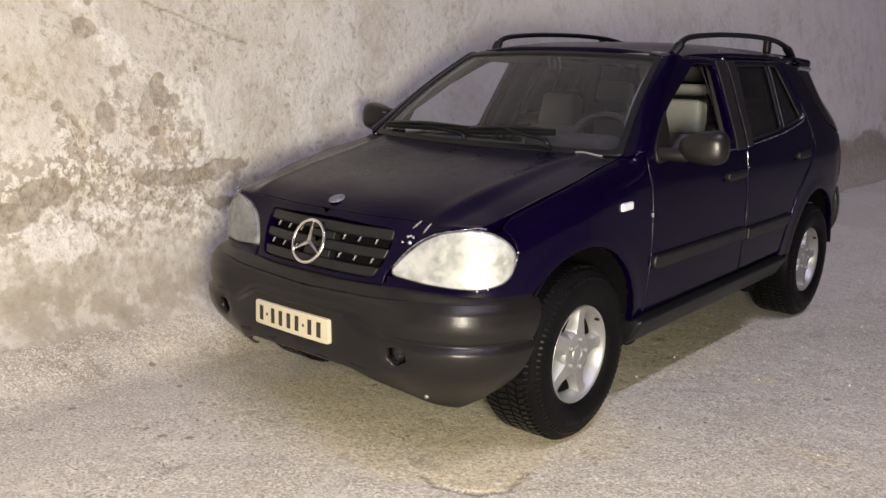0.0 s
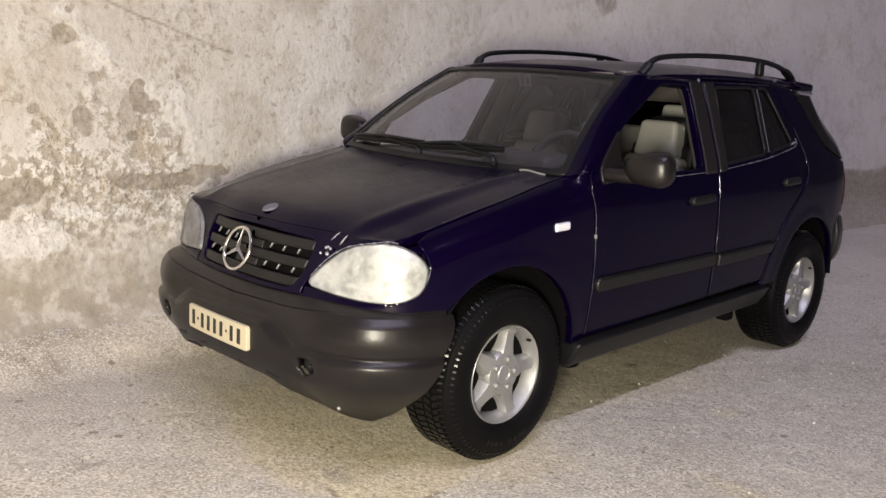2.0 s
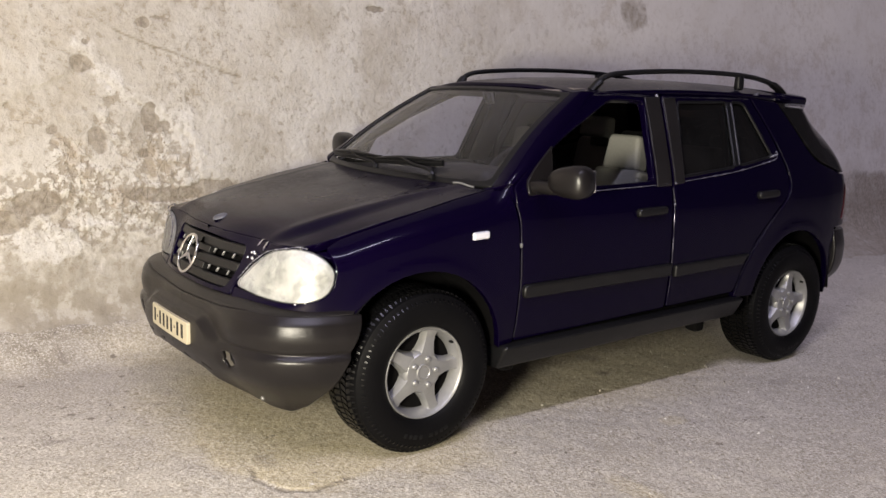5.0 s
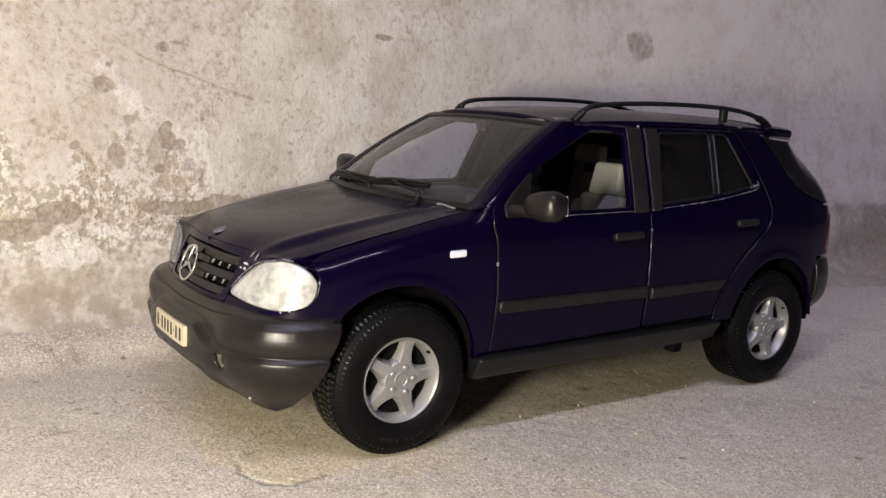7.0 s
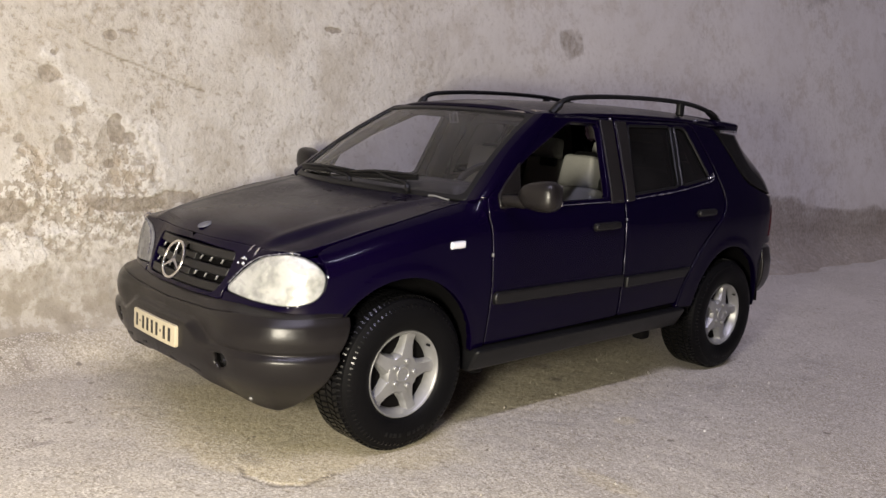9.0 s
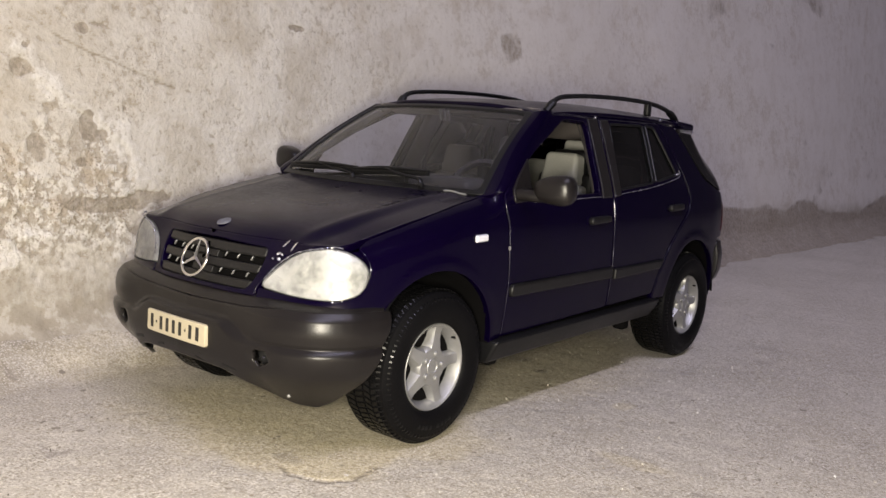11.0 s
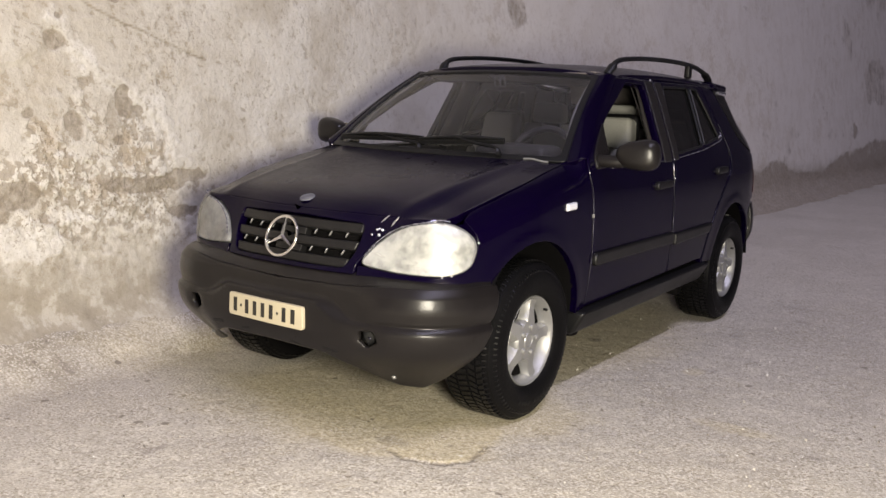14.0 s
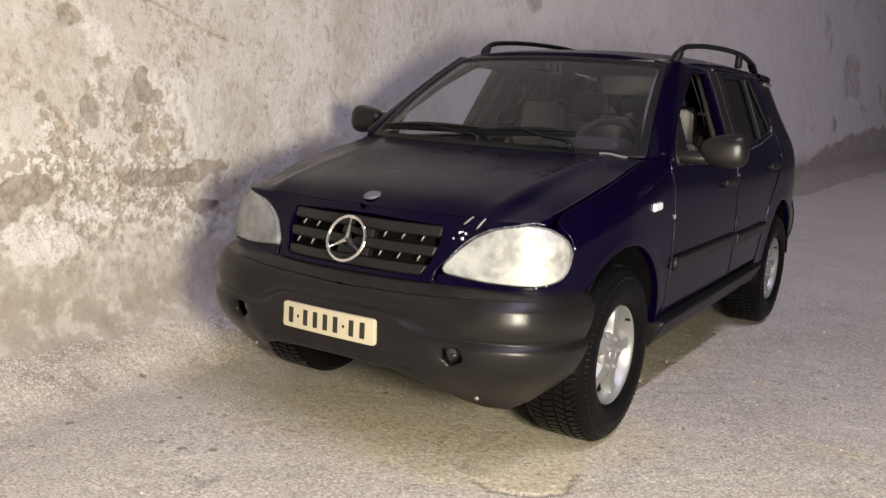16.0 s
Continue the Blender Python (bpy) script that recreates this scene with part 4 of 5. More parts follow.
HEAD = [(-0.975, 0.752, 0.03), (-0.80, 0.734, 0.06), (-0.58, 0.732, 0.10), (-0.475, 0.765, 0.06), (-0.448, 0.855, 0.06), (-0.51, 0.918, 0.06), (-0.64, 0.936, 0.08), (-0.80, 0.903, 0.10), (-0.895, 0.846, 0.06)]


def panels(k):
    """Skin panels of one flank; k is 1 on the driver's side and -1 on the far side."""
    h = dict(side=k)
    top = [(y, float(EDGE_Z(np.interp(y, ARC, PLAN[:, 1]))) - 0.001, 0) for y in (0.38, 0.2, 0.0, -0.15, -0.3, -0.40)]
    outline = rounded([(-0.985, 0.690, 0.01), (-0.405, 0.690, 0.01), *arch_arc(0, 142, 4), (0.40, 0.44, 0.01), (0.478, 0.445, 0.01), (0.490, 0.75), (0.478, 1.0),
                       (0.452, 1.10), (0.42, 1.152, 0.01), *top,
                       (-0.466, 0.944, 0.008), (-0.436, 0.865, 0.06), (-0.464, 0.755, 0.06), (-0.58, 0.722, 0.10), (-0.80, 0.724, 0.06), (-0.985, 0.740, 0.01)], 0.03, 0.025)
    fender = panel("fender", side_form, outline, PAINT, car, step=0.025, lip=0.004, **h)
    outline = rounded([(0.488, 0.447), (1.545, 0.487), (1.548, 0.80), (1.545, 1.14), (1.625, 1.606), (1.14, 1.612, 0.05), (0.70, 1.345, 0.1), (0.462, 1.176, 0.02),
                       (0.464, 1.10), (0.489, 1.0), (0.500, 0.75)], 0.02, 0.025)
    hole = rounded([(0.60, 1.150, 0.02), (1.402, 1.170), (1.478, 1.568), (1.235, 1.572, 0.05), (0.80, 1.365, 0.1), (0.605, 1.235, 0.04)], 0.03, 0.025)
    door = panel("front_door", side_form, outline, PAINT, car, "navy front door with an open window", holes=[hole], step=0.045, lip=0.010, **h)
    outline = rounded([(1.560, 0.488), (2.135, 0.508), (2.19, 0.64), (2.31, 0.81, 0.08), (2.47, 0.945, 0.08), (2.60, 1.04, 0.08), (2.632, 1.15, 0.06), (2.57, 1.36, 0.1), (2.44, 1.612, 0.02),
                       (1.640, 1.606), (1.560, 1.14), (1.563, 0.80)], 0.02, 0.025)
    main = rounded([(1.645, 1.182), (2.115, 1.222), (2.195, 1.580), (1.755, 1.570)], 0.03, 0.025)
    small = rounded([(2.165, 1.228), (2.50, 1.275), (2.36, 1.575), (2.245, 1.582)], 0.03, 0.025)
    rear = panel("rear_door", side_form, outline, PAINT, car, holes=[main, small], step=0.045, lip=0.010, **h)
    panel("window", side_form, inset(main, -0.012), TINTED, rear, "dark tinted window", step=0.06, lip=0.004, thick=0.01, drop=0.012, **h)
    panel("window", side_form, inset(small, -0.012), TINTED, rear, "dark tinted window", step=0.06, lip=0.004, thick=0.01, drop=0.012, **h)
    panel("pillar_trim", side_form, rounded([(1.424, 1.138), (1.538, 1.140), (1.614, 1.590), (1.496, 1.590)], 0.005), PILLAR, door, "dark grey plastic", step=0.04, lip=0.006, drop=-0.007, **h)
    panel("pillar_trim", side_form, rounded([(1.566, 1.142), (1.645, 1.150), (1.745, 1.590), (1.642, 1.590)], 0.005), PILLAR, rear, "dark grey plastic", step=0.04, lip=0.006, drop=-0.007, **h)
    panel("window_divider", side_form, rounded([(2.118, 1.225), (2.158, 1.228), (2.238, 1.582), (2.198, 1.580)], 0.004), BLACK, rear, "dark grey plastic", step=0.04, lip=0.005, drop=-0.003, **h)
    for loop in (main, small):
        q = side_form(loop[:, 0], loop[:, 1])
        q[:, 0] = k * (q[:, 0] - 0.004)
        part("window_seal", tube([tuple(p) for p in np.r_[q, q[:1]]], 0.0085, 8), BLACK, rear, "black rubber window seal")
    q = side_form(np.linspace(2.150, 2.228, 10), np.linspace(1.235, 1.572, 10))
    part("divider_edge", tube([(k * (a + 0.006), b, c) for a, b, c in q], [0.0016 + 0.0014 * value_noise(np.array(i * 0.8), np.array(3.0), 95) for i in range(10)], 6), SHINE, rear, "thin bright divider edge")
    outline = rounded([(2.150, 0.47), *arch_arc(1, 171, -2), (3.172, 0.43), (3.182, 0.82), (3.60, 0.82), (3.60, 1.14, 0.03), (3.28, 1.155, 0.08), (2.96, 1.24, 0.1), (2.72, 1.59, 0.03),
                       (2.455, 1.612, 0.02), (2.588, 1.36, 0.1), (2.650, 1.15, 0.06), (2.612, 1.03, 0.08), (2.48, 0.93, 0.08), (2.325, 0.80, 0.08), (2.205, 0.635)], 0.02, 0.025)
    panel("rear_quarter", side_form, outline, PAINT, car, step=0.028, lip=0.009, **h)
    panel("quarter_window", side_form, rounded([(2.735, 1.588), (2.975, 1.25, 0.1), (3.29, 1.165, 0.08), (3.60, 1.15), (3.60, 1.588)], 0.02), TINTED, car, "dark tinted glass", step=0.06, lip=0.005, **h)
    panel("tail_light", side_form, rounded([(3.27, 0.86), (3.58, 0.86), (3.58, 1.10), (3.36, 1.10, 0.1)], 0.03), RED, car, "red plastic lens", step=0.05, lip=0.012, drop=-0.005, **h)
    panel("inner_wing", side_form, rounded([(-0.60, 0.944), (-0.50, 0.928), (-0.42, 0.90), (-0.36, 0.90), (-0.36, 0.952), (-0.60, 0.934)], 0.005), PAINT, fender, step=0.02, lip=0.004, thick=0.02, drop=0.019, **h)
    panel("inner_wing", side_form, rounded([(0.33, 1.02), (0.53, 1.02), (0.55, 1.22), (0.36, 1.165)], 0.01), PAINT, fender, step=0.03, lip=0.004, thick=0.02, drop=0.016, **h)
    # thin bright tubes along waist, gaps and gutter stand in for edge highlights
    for owner, line in ((door, ((0.72, 1.129), (1.0, 1.136), (1.415, 1.147))), (rear, ((1.655, 1.160), (1.90, 1.180), (2.12, 1.200), (2.40, 1.238), (2.53, 1.262), (2.560, 1.295))),
                        (fender, ((0.482, 0.47), (0.494, 0.75), (0.484, 1.0), (0.458, 1.10))), (door, ((1.553, 0.50), (1.555, 0.80), (1.552, 1.13))),
                        (rear, ((2.142, 0.515), (2.197, 0.64), (2.32, 0.808), (2.476, 0.937), (2.606, 1.036), (2.640, 1.15), (2.578, 1.36))), (door, ((1.12, 1.592), (1.30, 1.596), (1.60, 1.593))), (rear, ((1.66, 1.593), (2.05, 1.598), (2.42, 1.600)))):
        line = catmull(line, 14)
        p = side_form(line[:, 0], line[:, 1])
        p[:, 0] = k * (p[:, 0] + 0.002)
        level = abs(line[0, 1] - line[-1, 1]) < 0.15
        # radius varies so that the drawn glint looks broken
        worn = [(0.0036 if level else 0.0022) * (0.35 + 1.5 * float(value_noise(np.array(i * 0.55), np.array(line[0, 0] * 9), 91)) ** 2) for i in range(len(p))]
        part("panel_edge_glint", tube([tuple(q) for q in p], worn, 8), SHINE if level and line[0, 1] < 1.5 else GLOSS, owner, "thin tube drawn as a panel edge glint")
    # bright strip put in for the highlight below the spoiler
    strip = side_form(np.linspace(2.80, 3.26, 16), np.linspace(1.572, 1.560, 16))
    part("spoiler_glint", tube([(k * (a + 0.004), b + 0.002, c) for a, b, c in strip], [0.006 + 0.010 * math.sin(math.pi * (0.1 + 0.8 * i / 15)) for i in range(16)], 10), GLINT, car, "bright strip drawn as a glint under the spoiler")
    # small bright beads and strokes in place of glints on the lacquer
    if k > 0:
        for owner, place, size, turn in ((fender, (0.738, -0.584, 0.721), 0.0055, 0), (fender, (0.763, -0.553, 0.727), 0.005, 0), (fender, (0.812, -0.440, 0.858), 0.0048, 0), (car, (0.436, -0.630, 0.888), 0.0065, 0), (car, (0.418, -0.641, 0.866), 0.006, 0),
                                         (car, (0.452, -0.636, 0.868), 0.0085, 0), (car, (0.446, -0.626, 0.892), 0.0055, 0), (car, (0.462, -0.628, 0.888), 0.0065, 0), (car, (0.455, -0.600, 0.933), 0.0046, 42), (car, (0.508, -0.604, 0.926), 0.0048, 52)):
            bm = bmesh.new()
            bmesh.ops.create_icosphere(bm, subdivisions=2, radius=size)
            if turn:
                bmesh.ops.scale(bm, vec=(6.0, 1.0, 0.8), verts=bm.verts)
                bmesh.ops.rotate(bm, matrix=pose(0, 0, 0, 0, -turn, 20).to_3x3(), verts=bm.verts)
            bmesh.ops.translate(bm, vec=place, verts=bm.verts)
            part("paint_glint", bm, GLINT, owner, "small bright bead drawn as a glint")
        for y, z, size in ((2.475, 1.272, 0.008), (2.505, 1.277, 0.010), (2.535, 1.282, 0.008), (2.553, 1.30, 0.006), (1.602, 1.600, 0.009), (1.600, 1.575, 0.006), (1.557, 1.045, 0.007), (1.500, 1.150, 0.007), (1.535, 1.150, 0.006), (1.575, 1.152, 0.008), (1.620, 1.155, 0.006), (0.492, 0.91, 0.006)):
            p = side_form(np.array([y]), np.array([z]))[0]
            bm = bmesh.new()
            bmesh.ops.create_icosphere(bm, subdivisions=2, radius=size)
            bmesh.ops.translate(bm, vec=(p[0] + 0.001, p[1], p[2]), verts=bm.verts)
            part("paint_glint", bm, SHINE, rear if y > 1.56 else door, "small bright bead drawn as a glint")
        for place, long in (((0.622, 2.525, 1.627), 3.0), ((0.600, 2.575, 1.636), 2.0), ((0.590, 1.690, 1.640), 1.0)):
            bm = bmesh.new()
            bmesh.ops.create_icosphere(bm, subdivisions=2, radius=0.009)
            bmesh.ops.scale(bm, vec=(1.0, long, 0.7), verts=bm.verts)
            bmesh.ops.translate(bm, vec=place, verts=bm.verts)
            part("paint_glint", bm, SHINE, car, "small bright bead drawn as a glint")
    # door furniture
    for owner, y0, y1 in ((door, 0.505, 1.540), (rear, 1.572, 2.215)):
        tip = 0.03 if owner is door else 0.01
        pts = [(y0, 0.655, tip), (y1 - (0.05 if owner is rear else 0), 0.667 + 0.008 * (owner is rear)), (y1, 0.735), (y0, 0.722, tip)]
        panel("side_moulding", side_form, rounded(pts, 0.008, 0.03), TRIM, owner, "dark grey plastic strip", step=0.04, lip=0.014, thick=0.03, drop=-0.024, **h)
    for owner, y, z, far in ((door, 1.372, 1.014, 0.112), (rear, 2.385, 1.062, 0.100)):
        pts = [(y - far, z - 0.025), (y + far, z - 0.017), (y + far, z + 0.026), (y - far, z + 0.021)]
        panel("door_handle", side_form, rounded(pts, 0.022, 0.015), TRIM, owner, "dark grey plastic handle", step=0.03, lip=0.016, thick=0.035, drop=-0.028, **h)
    panel("fender_badge", side_form, rounded([(0.206, 0.946), (0.298, 0.950), (0.298, 0.986), (0.206, 0.982)], 0.01, 0.015), WHITE, fender, "small white marker lamp", step=0.03, lip=0.01, thick=0.02, drop=-0.014, **h)
    # small bright nub drawn for a highlight dot in the door gap
    p = side_form(np.array([0.489]), np.array([0.905]))[0]
    part("door_gap_glint", block((0.012, 0.010, 0.020), (k * (p[0] + 0.001), p[1], p[2]), soft=0.003, segs=2), SILVER, door, "small nub drawn as a glint in the door gap")
    panel("mirror_mount", side_form, rounded([(0.535, 1.125), (0.70, 1.135), (0.70, 1.20, 0.05), (0.745, 1.35, 0.01), (0.60, 1.25, 0.05), (0.535, 1.19)], 0.02, 0.02), PLASTIC, door, "dark grey plastic", step=0.03, lip=0.008, thick=0.04, drop=-0.010, **h)
    # mirror: a rounded shell on a short arm
    bm = bmesh.new()
    bmesh.ops.create_uvsphere(bm, u_segments=28, v_segments=18, radius=1.0)
    for v in bm.verts:
        x, y, z = (math.copysign(abs(c) ** 0.72, c) for c in v.co)
        grow = 0.66 + 0.34 * (0.5 + 0.5 * x)
        v.co = Vector((0.108 * x, (0.070 if y < 0 else 0.096) * y * grow, 0.087 * z * grow))
    bmesh.ops.transform(bm, matrix=pose(1.022, 0.622, 1.205, 0, -3, 14), verts=bm.verts)
    glass = block((0.16, 0.012, 0.100), (0.999, 0.712, 1.205), (0, -3, 14), 0.02, 2)
    arm = block((0.18, 0.085, 0.060), (0.885, 0.600, 1.168), (0, 0, 12), 0.026, 3)
    for b in (bm, glass, arm):
        if k < 0:
            bmesh.ops.translate(b, vec=(-0.07, 0.0, 0.025), verts=b.verts)
            bmesh.ops.scale(b, vec=(-1, 1, 1), verts=b.verts)
            bmesh.ops.reverse_faces(b, faces=b.faces)
    mirror = part("wing_mirror", bm, PLASTIC, car, "dark grey plastic wing mirror")
    part("mirror_glass", glass, CHROME, mirror, "silver mirror face")
    part("mirror_arm", arm, PLASTIC, mirror)
    # sill: a step board with closed ends
    bm = block((0.19, 1.80, 0.125), (0, 0, 0), soft=0.022, segs=3)
    for v in bm.verts:
        v.co.x += 0.035 * v.co.z / 0.06
    bmesh.ops.transform(bm, matrix=pose(k * 0.775, 1.305, 0.398, 1.25, 0, 0), verts=bm.verts)
    part("side_sill", bm, BLACK, car, "dark grey plastic step board")
    for y in (0.52, 1.95):
        part("jack_point", block((0.085, 0.080, 0.075), (k * 0.765, y - 0.01, 0.326), soft=0.02), UNDER, car)
    # A-pillar
    outline = rounded([(0.0, -0.01), (1.0, 0.0), (1.0, 1.0), (0.0, 1.0)], 0.01, 0.06)
    panel("windscreen_pillar", pillar_form, outline, PAINT, car, step=0.12, lip=0.02, thick=0.03, **h)
    # headlight: a bright bowl under a clear moulded lens
    out = rounded(HEAD, 0.03, 0.02)
    bowl = panel("headlight", side_form, inset(out, -0.007), REFLECTOR, car, "clear headlight with a bright reflector", step=0.03, lip=0.002, thick=0.05, drop=0.009, **h)
    panel("lens", side_form, inset(out, -0.010), LENS, bowl, "clear fluted plastic lens", step=0.035, lip=0.010, thick=0.014, drop=-0.004, **h)
    # bright tube of varying width in place of highlights on the lens's upper edge
    rim = catmull([(-0.965, 0.772), (-0.90, 0.848), (-0.80, 0.906), (-0.64, 0.940), (-0.56, 0.936)], 14)
    q = side_form(rim[:, 0], rim[:, 1])
    rng = np.random.default_rng(11)
    part("lens_glint", tube([(k * (a + 0.006), b - 0.010, c + 0.006) for a, b, c in q], [0.0012 + 0.0045 * rng.random() ** 3 for _ in q], 6), SHINE, bowl, "uneven bright tube drawn as lens edge glints")
    # dull grey inserts and a bulb socket behind the lens
    for s, z, ru, rz, lean in ((-0.585, 0.884, 0.046, 0.019, -0.35), (-0.575, 0.814, 0.017, 0.013, 0.1), (-0.767, 0.850, 0.013, 0.020, 0.2), (-0.755, 0.774, 0.032, 0.014, -0.1), (-0.898, 0.790, 0.024, 0.010, -0.3), (-0.492, 0.826, 0.016, 0.009, 0.2)):
        turns = np.linspace(0, 2 * math.pi, 18, endpoint=False)
        ring = [(s + ru * math.cos(a) * f, z + rz * math.sin(a) * f + lean * ru * math.cos(a)) for a, f in zip(turns, 1 + 0.22 * np.sin(2 * turns + 40 * s) + 0.10 * np.sin(5 * turns + 90 * z))]
        panel("reflector_insert", side_form, ring, BULB, bowl, "dull grey reflector insert", step=0.012, lip=0.003, thick=0.006, drop=0.0075, **h)
    # roof rail with three feet
    rail = [(0.560, 1.190, 1.612), (0.571, 1.225, 1.650), (0.575, 1.275, 1.686), (0.575, 1.39, 1.709), (0.575, 1.7, 1.731), (0.573, 2.1, 1.742), (0.570, 2.45, 1.737), (0.565, 2.68, 1.714), (0.557, 2.82, 1.680), (0.550, 2.90, 1.642)]
    path = catmull([(k * x, y, z) for x, y, z in rail], 6)
    bar = part("roof_rail", tube(path, [0.019 if 8 < i < len(path) - 9 else 0.028 for i in range(len(path))], 10, 0.75), BLACK, car, "black plastic roof rail")
    part("rail_foot", block((0.042, 0.055, 0.090), (k * 0.571, 2.42, 1.695), soft=0.014, taper=0.92), BLACK, bar)


panels(1)
panels(-1)

# hood and nose
lip = [(x, float(LIP_Y(abs(x))) + 0.004, 0) for x in np.linspace(-0.70, 0.70, 27)]
flank = [(float(EDGE_X(y)) - 0.001, y, 0) for y in (-0.46, -0.40, -0.32, -0.2, 0.0, 0.2, 0.36)]
back = [(x, 0.262 + 0.10 * (x / 0.72) ** 2, 0) for x in np.linspace(0.70, -0.70, 15)]
hood = panel("hood", hood_form, rounded(lip + flank + back + [(-x, y, 0) for x, y, _ in flank[::-1]], 0.02, 0.03), PAINT, car, "navy bonnet dulled by dust", step=0.02, lip=0.004)
# thin tube on each side draws the light line along the bonnet edge
for k in (1, -1):
    line = catmull([(k * (x - 0.003), y, float(EDGE_Z(y)) - 0.001) for x, y, _ in flank[1:]], 8)
    part("hood_edge_glint", tube([tuple(p) for p in line], [0.0012 + 0.0016 * value_noise(np.array(i * 0.6), np.array(2.0), 93) for i in range(len(line))], 6), GLOSS, hood, "thin tube drawn as the bonnet edge glint")
U = -S_FRONT
edge = [(u + U, z, r) for u, z, r in ((-0.995, 0.700, 0.02), (-0.995, 0.742, 0.02), (-0.915, 0.852, 0.05), (-0.81, 0.915, 0.1), (-0.70, 0.931, 0.02), (-0.66, 0.936, 0.005), (-0.72, 0.944, 0.01))]
grille_hole = rounded([(-0.325, 0.722), (0.325, 0.722), (0.372, 0.80, 0.05), (0.385, 0.905), (0.0, 0.918, 0.2), (-0.385, 0.905), (-0.372, 0.80, 0.05)], 0.03, 0.025)
outline = rounded(edge + [(-u, z, r) for u, z, r in edge[::-1]], 0.02, 0.025)
nose = panel("nose_panel", nose_form, outline, PAINT, car, holes=[grille_hole], step=0.04, lip=0.007)
grille = panel("grille", nose_form, inset(grille_hole, -0.01), UNDER, car, "dark grey plastic grille", step=0.05, lip=0.004, drop=0.055)
for z0, z1, w0, w1 in ((0.722, 0.764, 0.325, 0.348), (0.794, 0.834, 0.360, 0.373), (0.864, 0.908, 0.377, 0.380)):
    panel("grille_bar", nose_form, rounded([(-w0, z0), (w0, z0), (w1, z1), (-w1, z1)], 0.01, 0.03), TRIM, grille, step=0.04, lip=0.010, thick=0.04, drop=0.006)
for z in (0.779, 0.849):
    for u in (-0.30, -0.215, -0.13, 0.13, 0.215, 0.30):
        p = nose_form(np.array([u]), np.array([z]))[0]
        part("grille_tick", block((0.0036, 0.010, 0.024), (p[0], p[1] + 0.014, z), (-20, 24, 0), 0.0015, 1), SILVER, grille, "small bright tick")
    panel("grille_bar", nose_form, rounded([(-0.075, z - 0.015), (0.075, z - 0.015), (0.075, z + 0.015), (-0.075, z + 0.015)], 0.004, 0.03), TRIM, grille, step=0.04, lip=0.004, drop=0.010)

# round three-armed emblem on the grille, and the disc on the bonnet
tilt = pose(0, -0.742, 0.822, 90 - 20, 0, 0)
ring = [tilt @ Vector((0.087 * math.cos(a), 0.087 * math.sin(a), 0)) for a in np.linspace(0, 2 * math.pi, 49)]
emblem = part("grille_emblem", tube(ring, 0.0072, 10), CHROME, car, "round chrome emblem with three arms")
for a in (90, 210, 330):
    d, w = Vector((math.cos(radians(a)), math.sin(radians(a)), 0)), Vector((-math.sin(radians(a)), math.cos(radians(a)), 0))
    pts = [d * 0.085 + w * 0.0025, d * 0.085 - w * 0.0025, -w * 0.0105, w * 0.0105, Vector((0, 0, 0.010)), d * 0.085 + Vector((0, 0, 0.004))]
    part("emblem_arm", ([tuple(tilt @ p) for p in pts], [(1, 2, 4, 5), (0, 5, 4, 3), (0, 1, 5), (2, 3, 4), (0, 3, 2, 1)]), CHROME, emblem, sharp=True)
y, z = -0.588, float(hood_form(np.array(0.0), np.array(-0.588))[2])
turned = pose(0, y, z + 0.003, 20, 0, 0)
bm = bmesh.new()
bmesh.ops.create_cone(bm, cap_ends=True, segments=28, radius1=0.036, radius2=0.0324, depth=0.006)
bmesh.ops.transform(bm, matrix=turned, verts=bm.verts)
part("bonnet_emblem", bm, ENAMEL, hood, "small round grey-blue emblem disc")
part("emblem_rim", tube([turned @ Vector((0.0223 * math.cos(a), 0.0223 * math.sin(a), 0.003)) for a in np.linspace(0, 2 * math.pi, 29)], 0.003, 6), ENAMEL, hood, "thin bright ring")

# front bumper
half = [(0.0, 0.376), (0.30, 0.368), (0.42, 0.324), (0.50, 0.258), (0.62, 0.232), (0.82, 0.228), (0.955, 0.272), (1.03, 0.362), (1.078, 0.47), (1.130, 0.58), (1.163, 0.684, 0.015), (1.0, 0.690), (0.6, 0.688), (0.36, 0.668), (0.0, 0.655)]
outline = rounded([(u, z, *r) if r else (u, z, 0.04) for u, z, *r in half] + [(-u, z, *r) if r else (-u, z, 0.04) for u, z, *r in half[-2:0:-1]], 0.03, 0.025)
socket_hole = [(k * 0.52 + r * math.cos(a), 0.465 + 0.85 * r * math.sin(a)) for k in (1, -1) for a, r in zip(np.linspace(0, 2 * math.pi, 19)[:-1], (0.036, 0.031, 0.038, 0.042, 0.033, 0.030, 0.037, 0.041, 0.034, 0.031, 0.036, 0.029, 0.033, 0.040, 0.036, 0.030, 0.034, 0.039))]
bumper = panel("front_bumper", bumper_form, outline, PLASTIC, car, "dark grey plastic bumper", holes=[np.array(socket_hole[:18]), np.array(socket_hole[18:])], step=0.013, lip=0.012, thick=0.014)
shelf_top = spline([0, 0.36, 0.6, 1.0, 1.195], [0.650, 0.662, 0.681, 0.683, 0.678])


def shelf_form(u, v):
    p = bumper_form(u, shelf_top(np.abs(u)))
    q = side_form(S_FRONT + np.abs(u) * 0.91, 0.712 + 0 * u)
    q[..., 0] *= np.where(u < 0, -0.97, 0.97)
    q[..., 1] += 0.02
    return p + (q - p) * v[..., None]


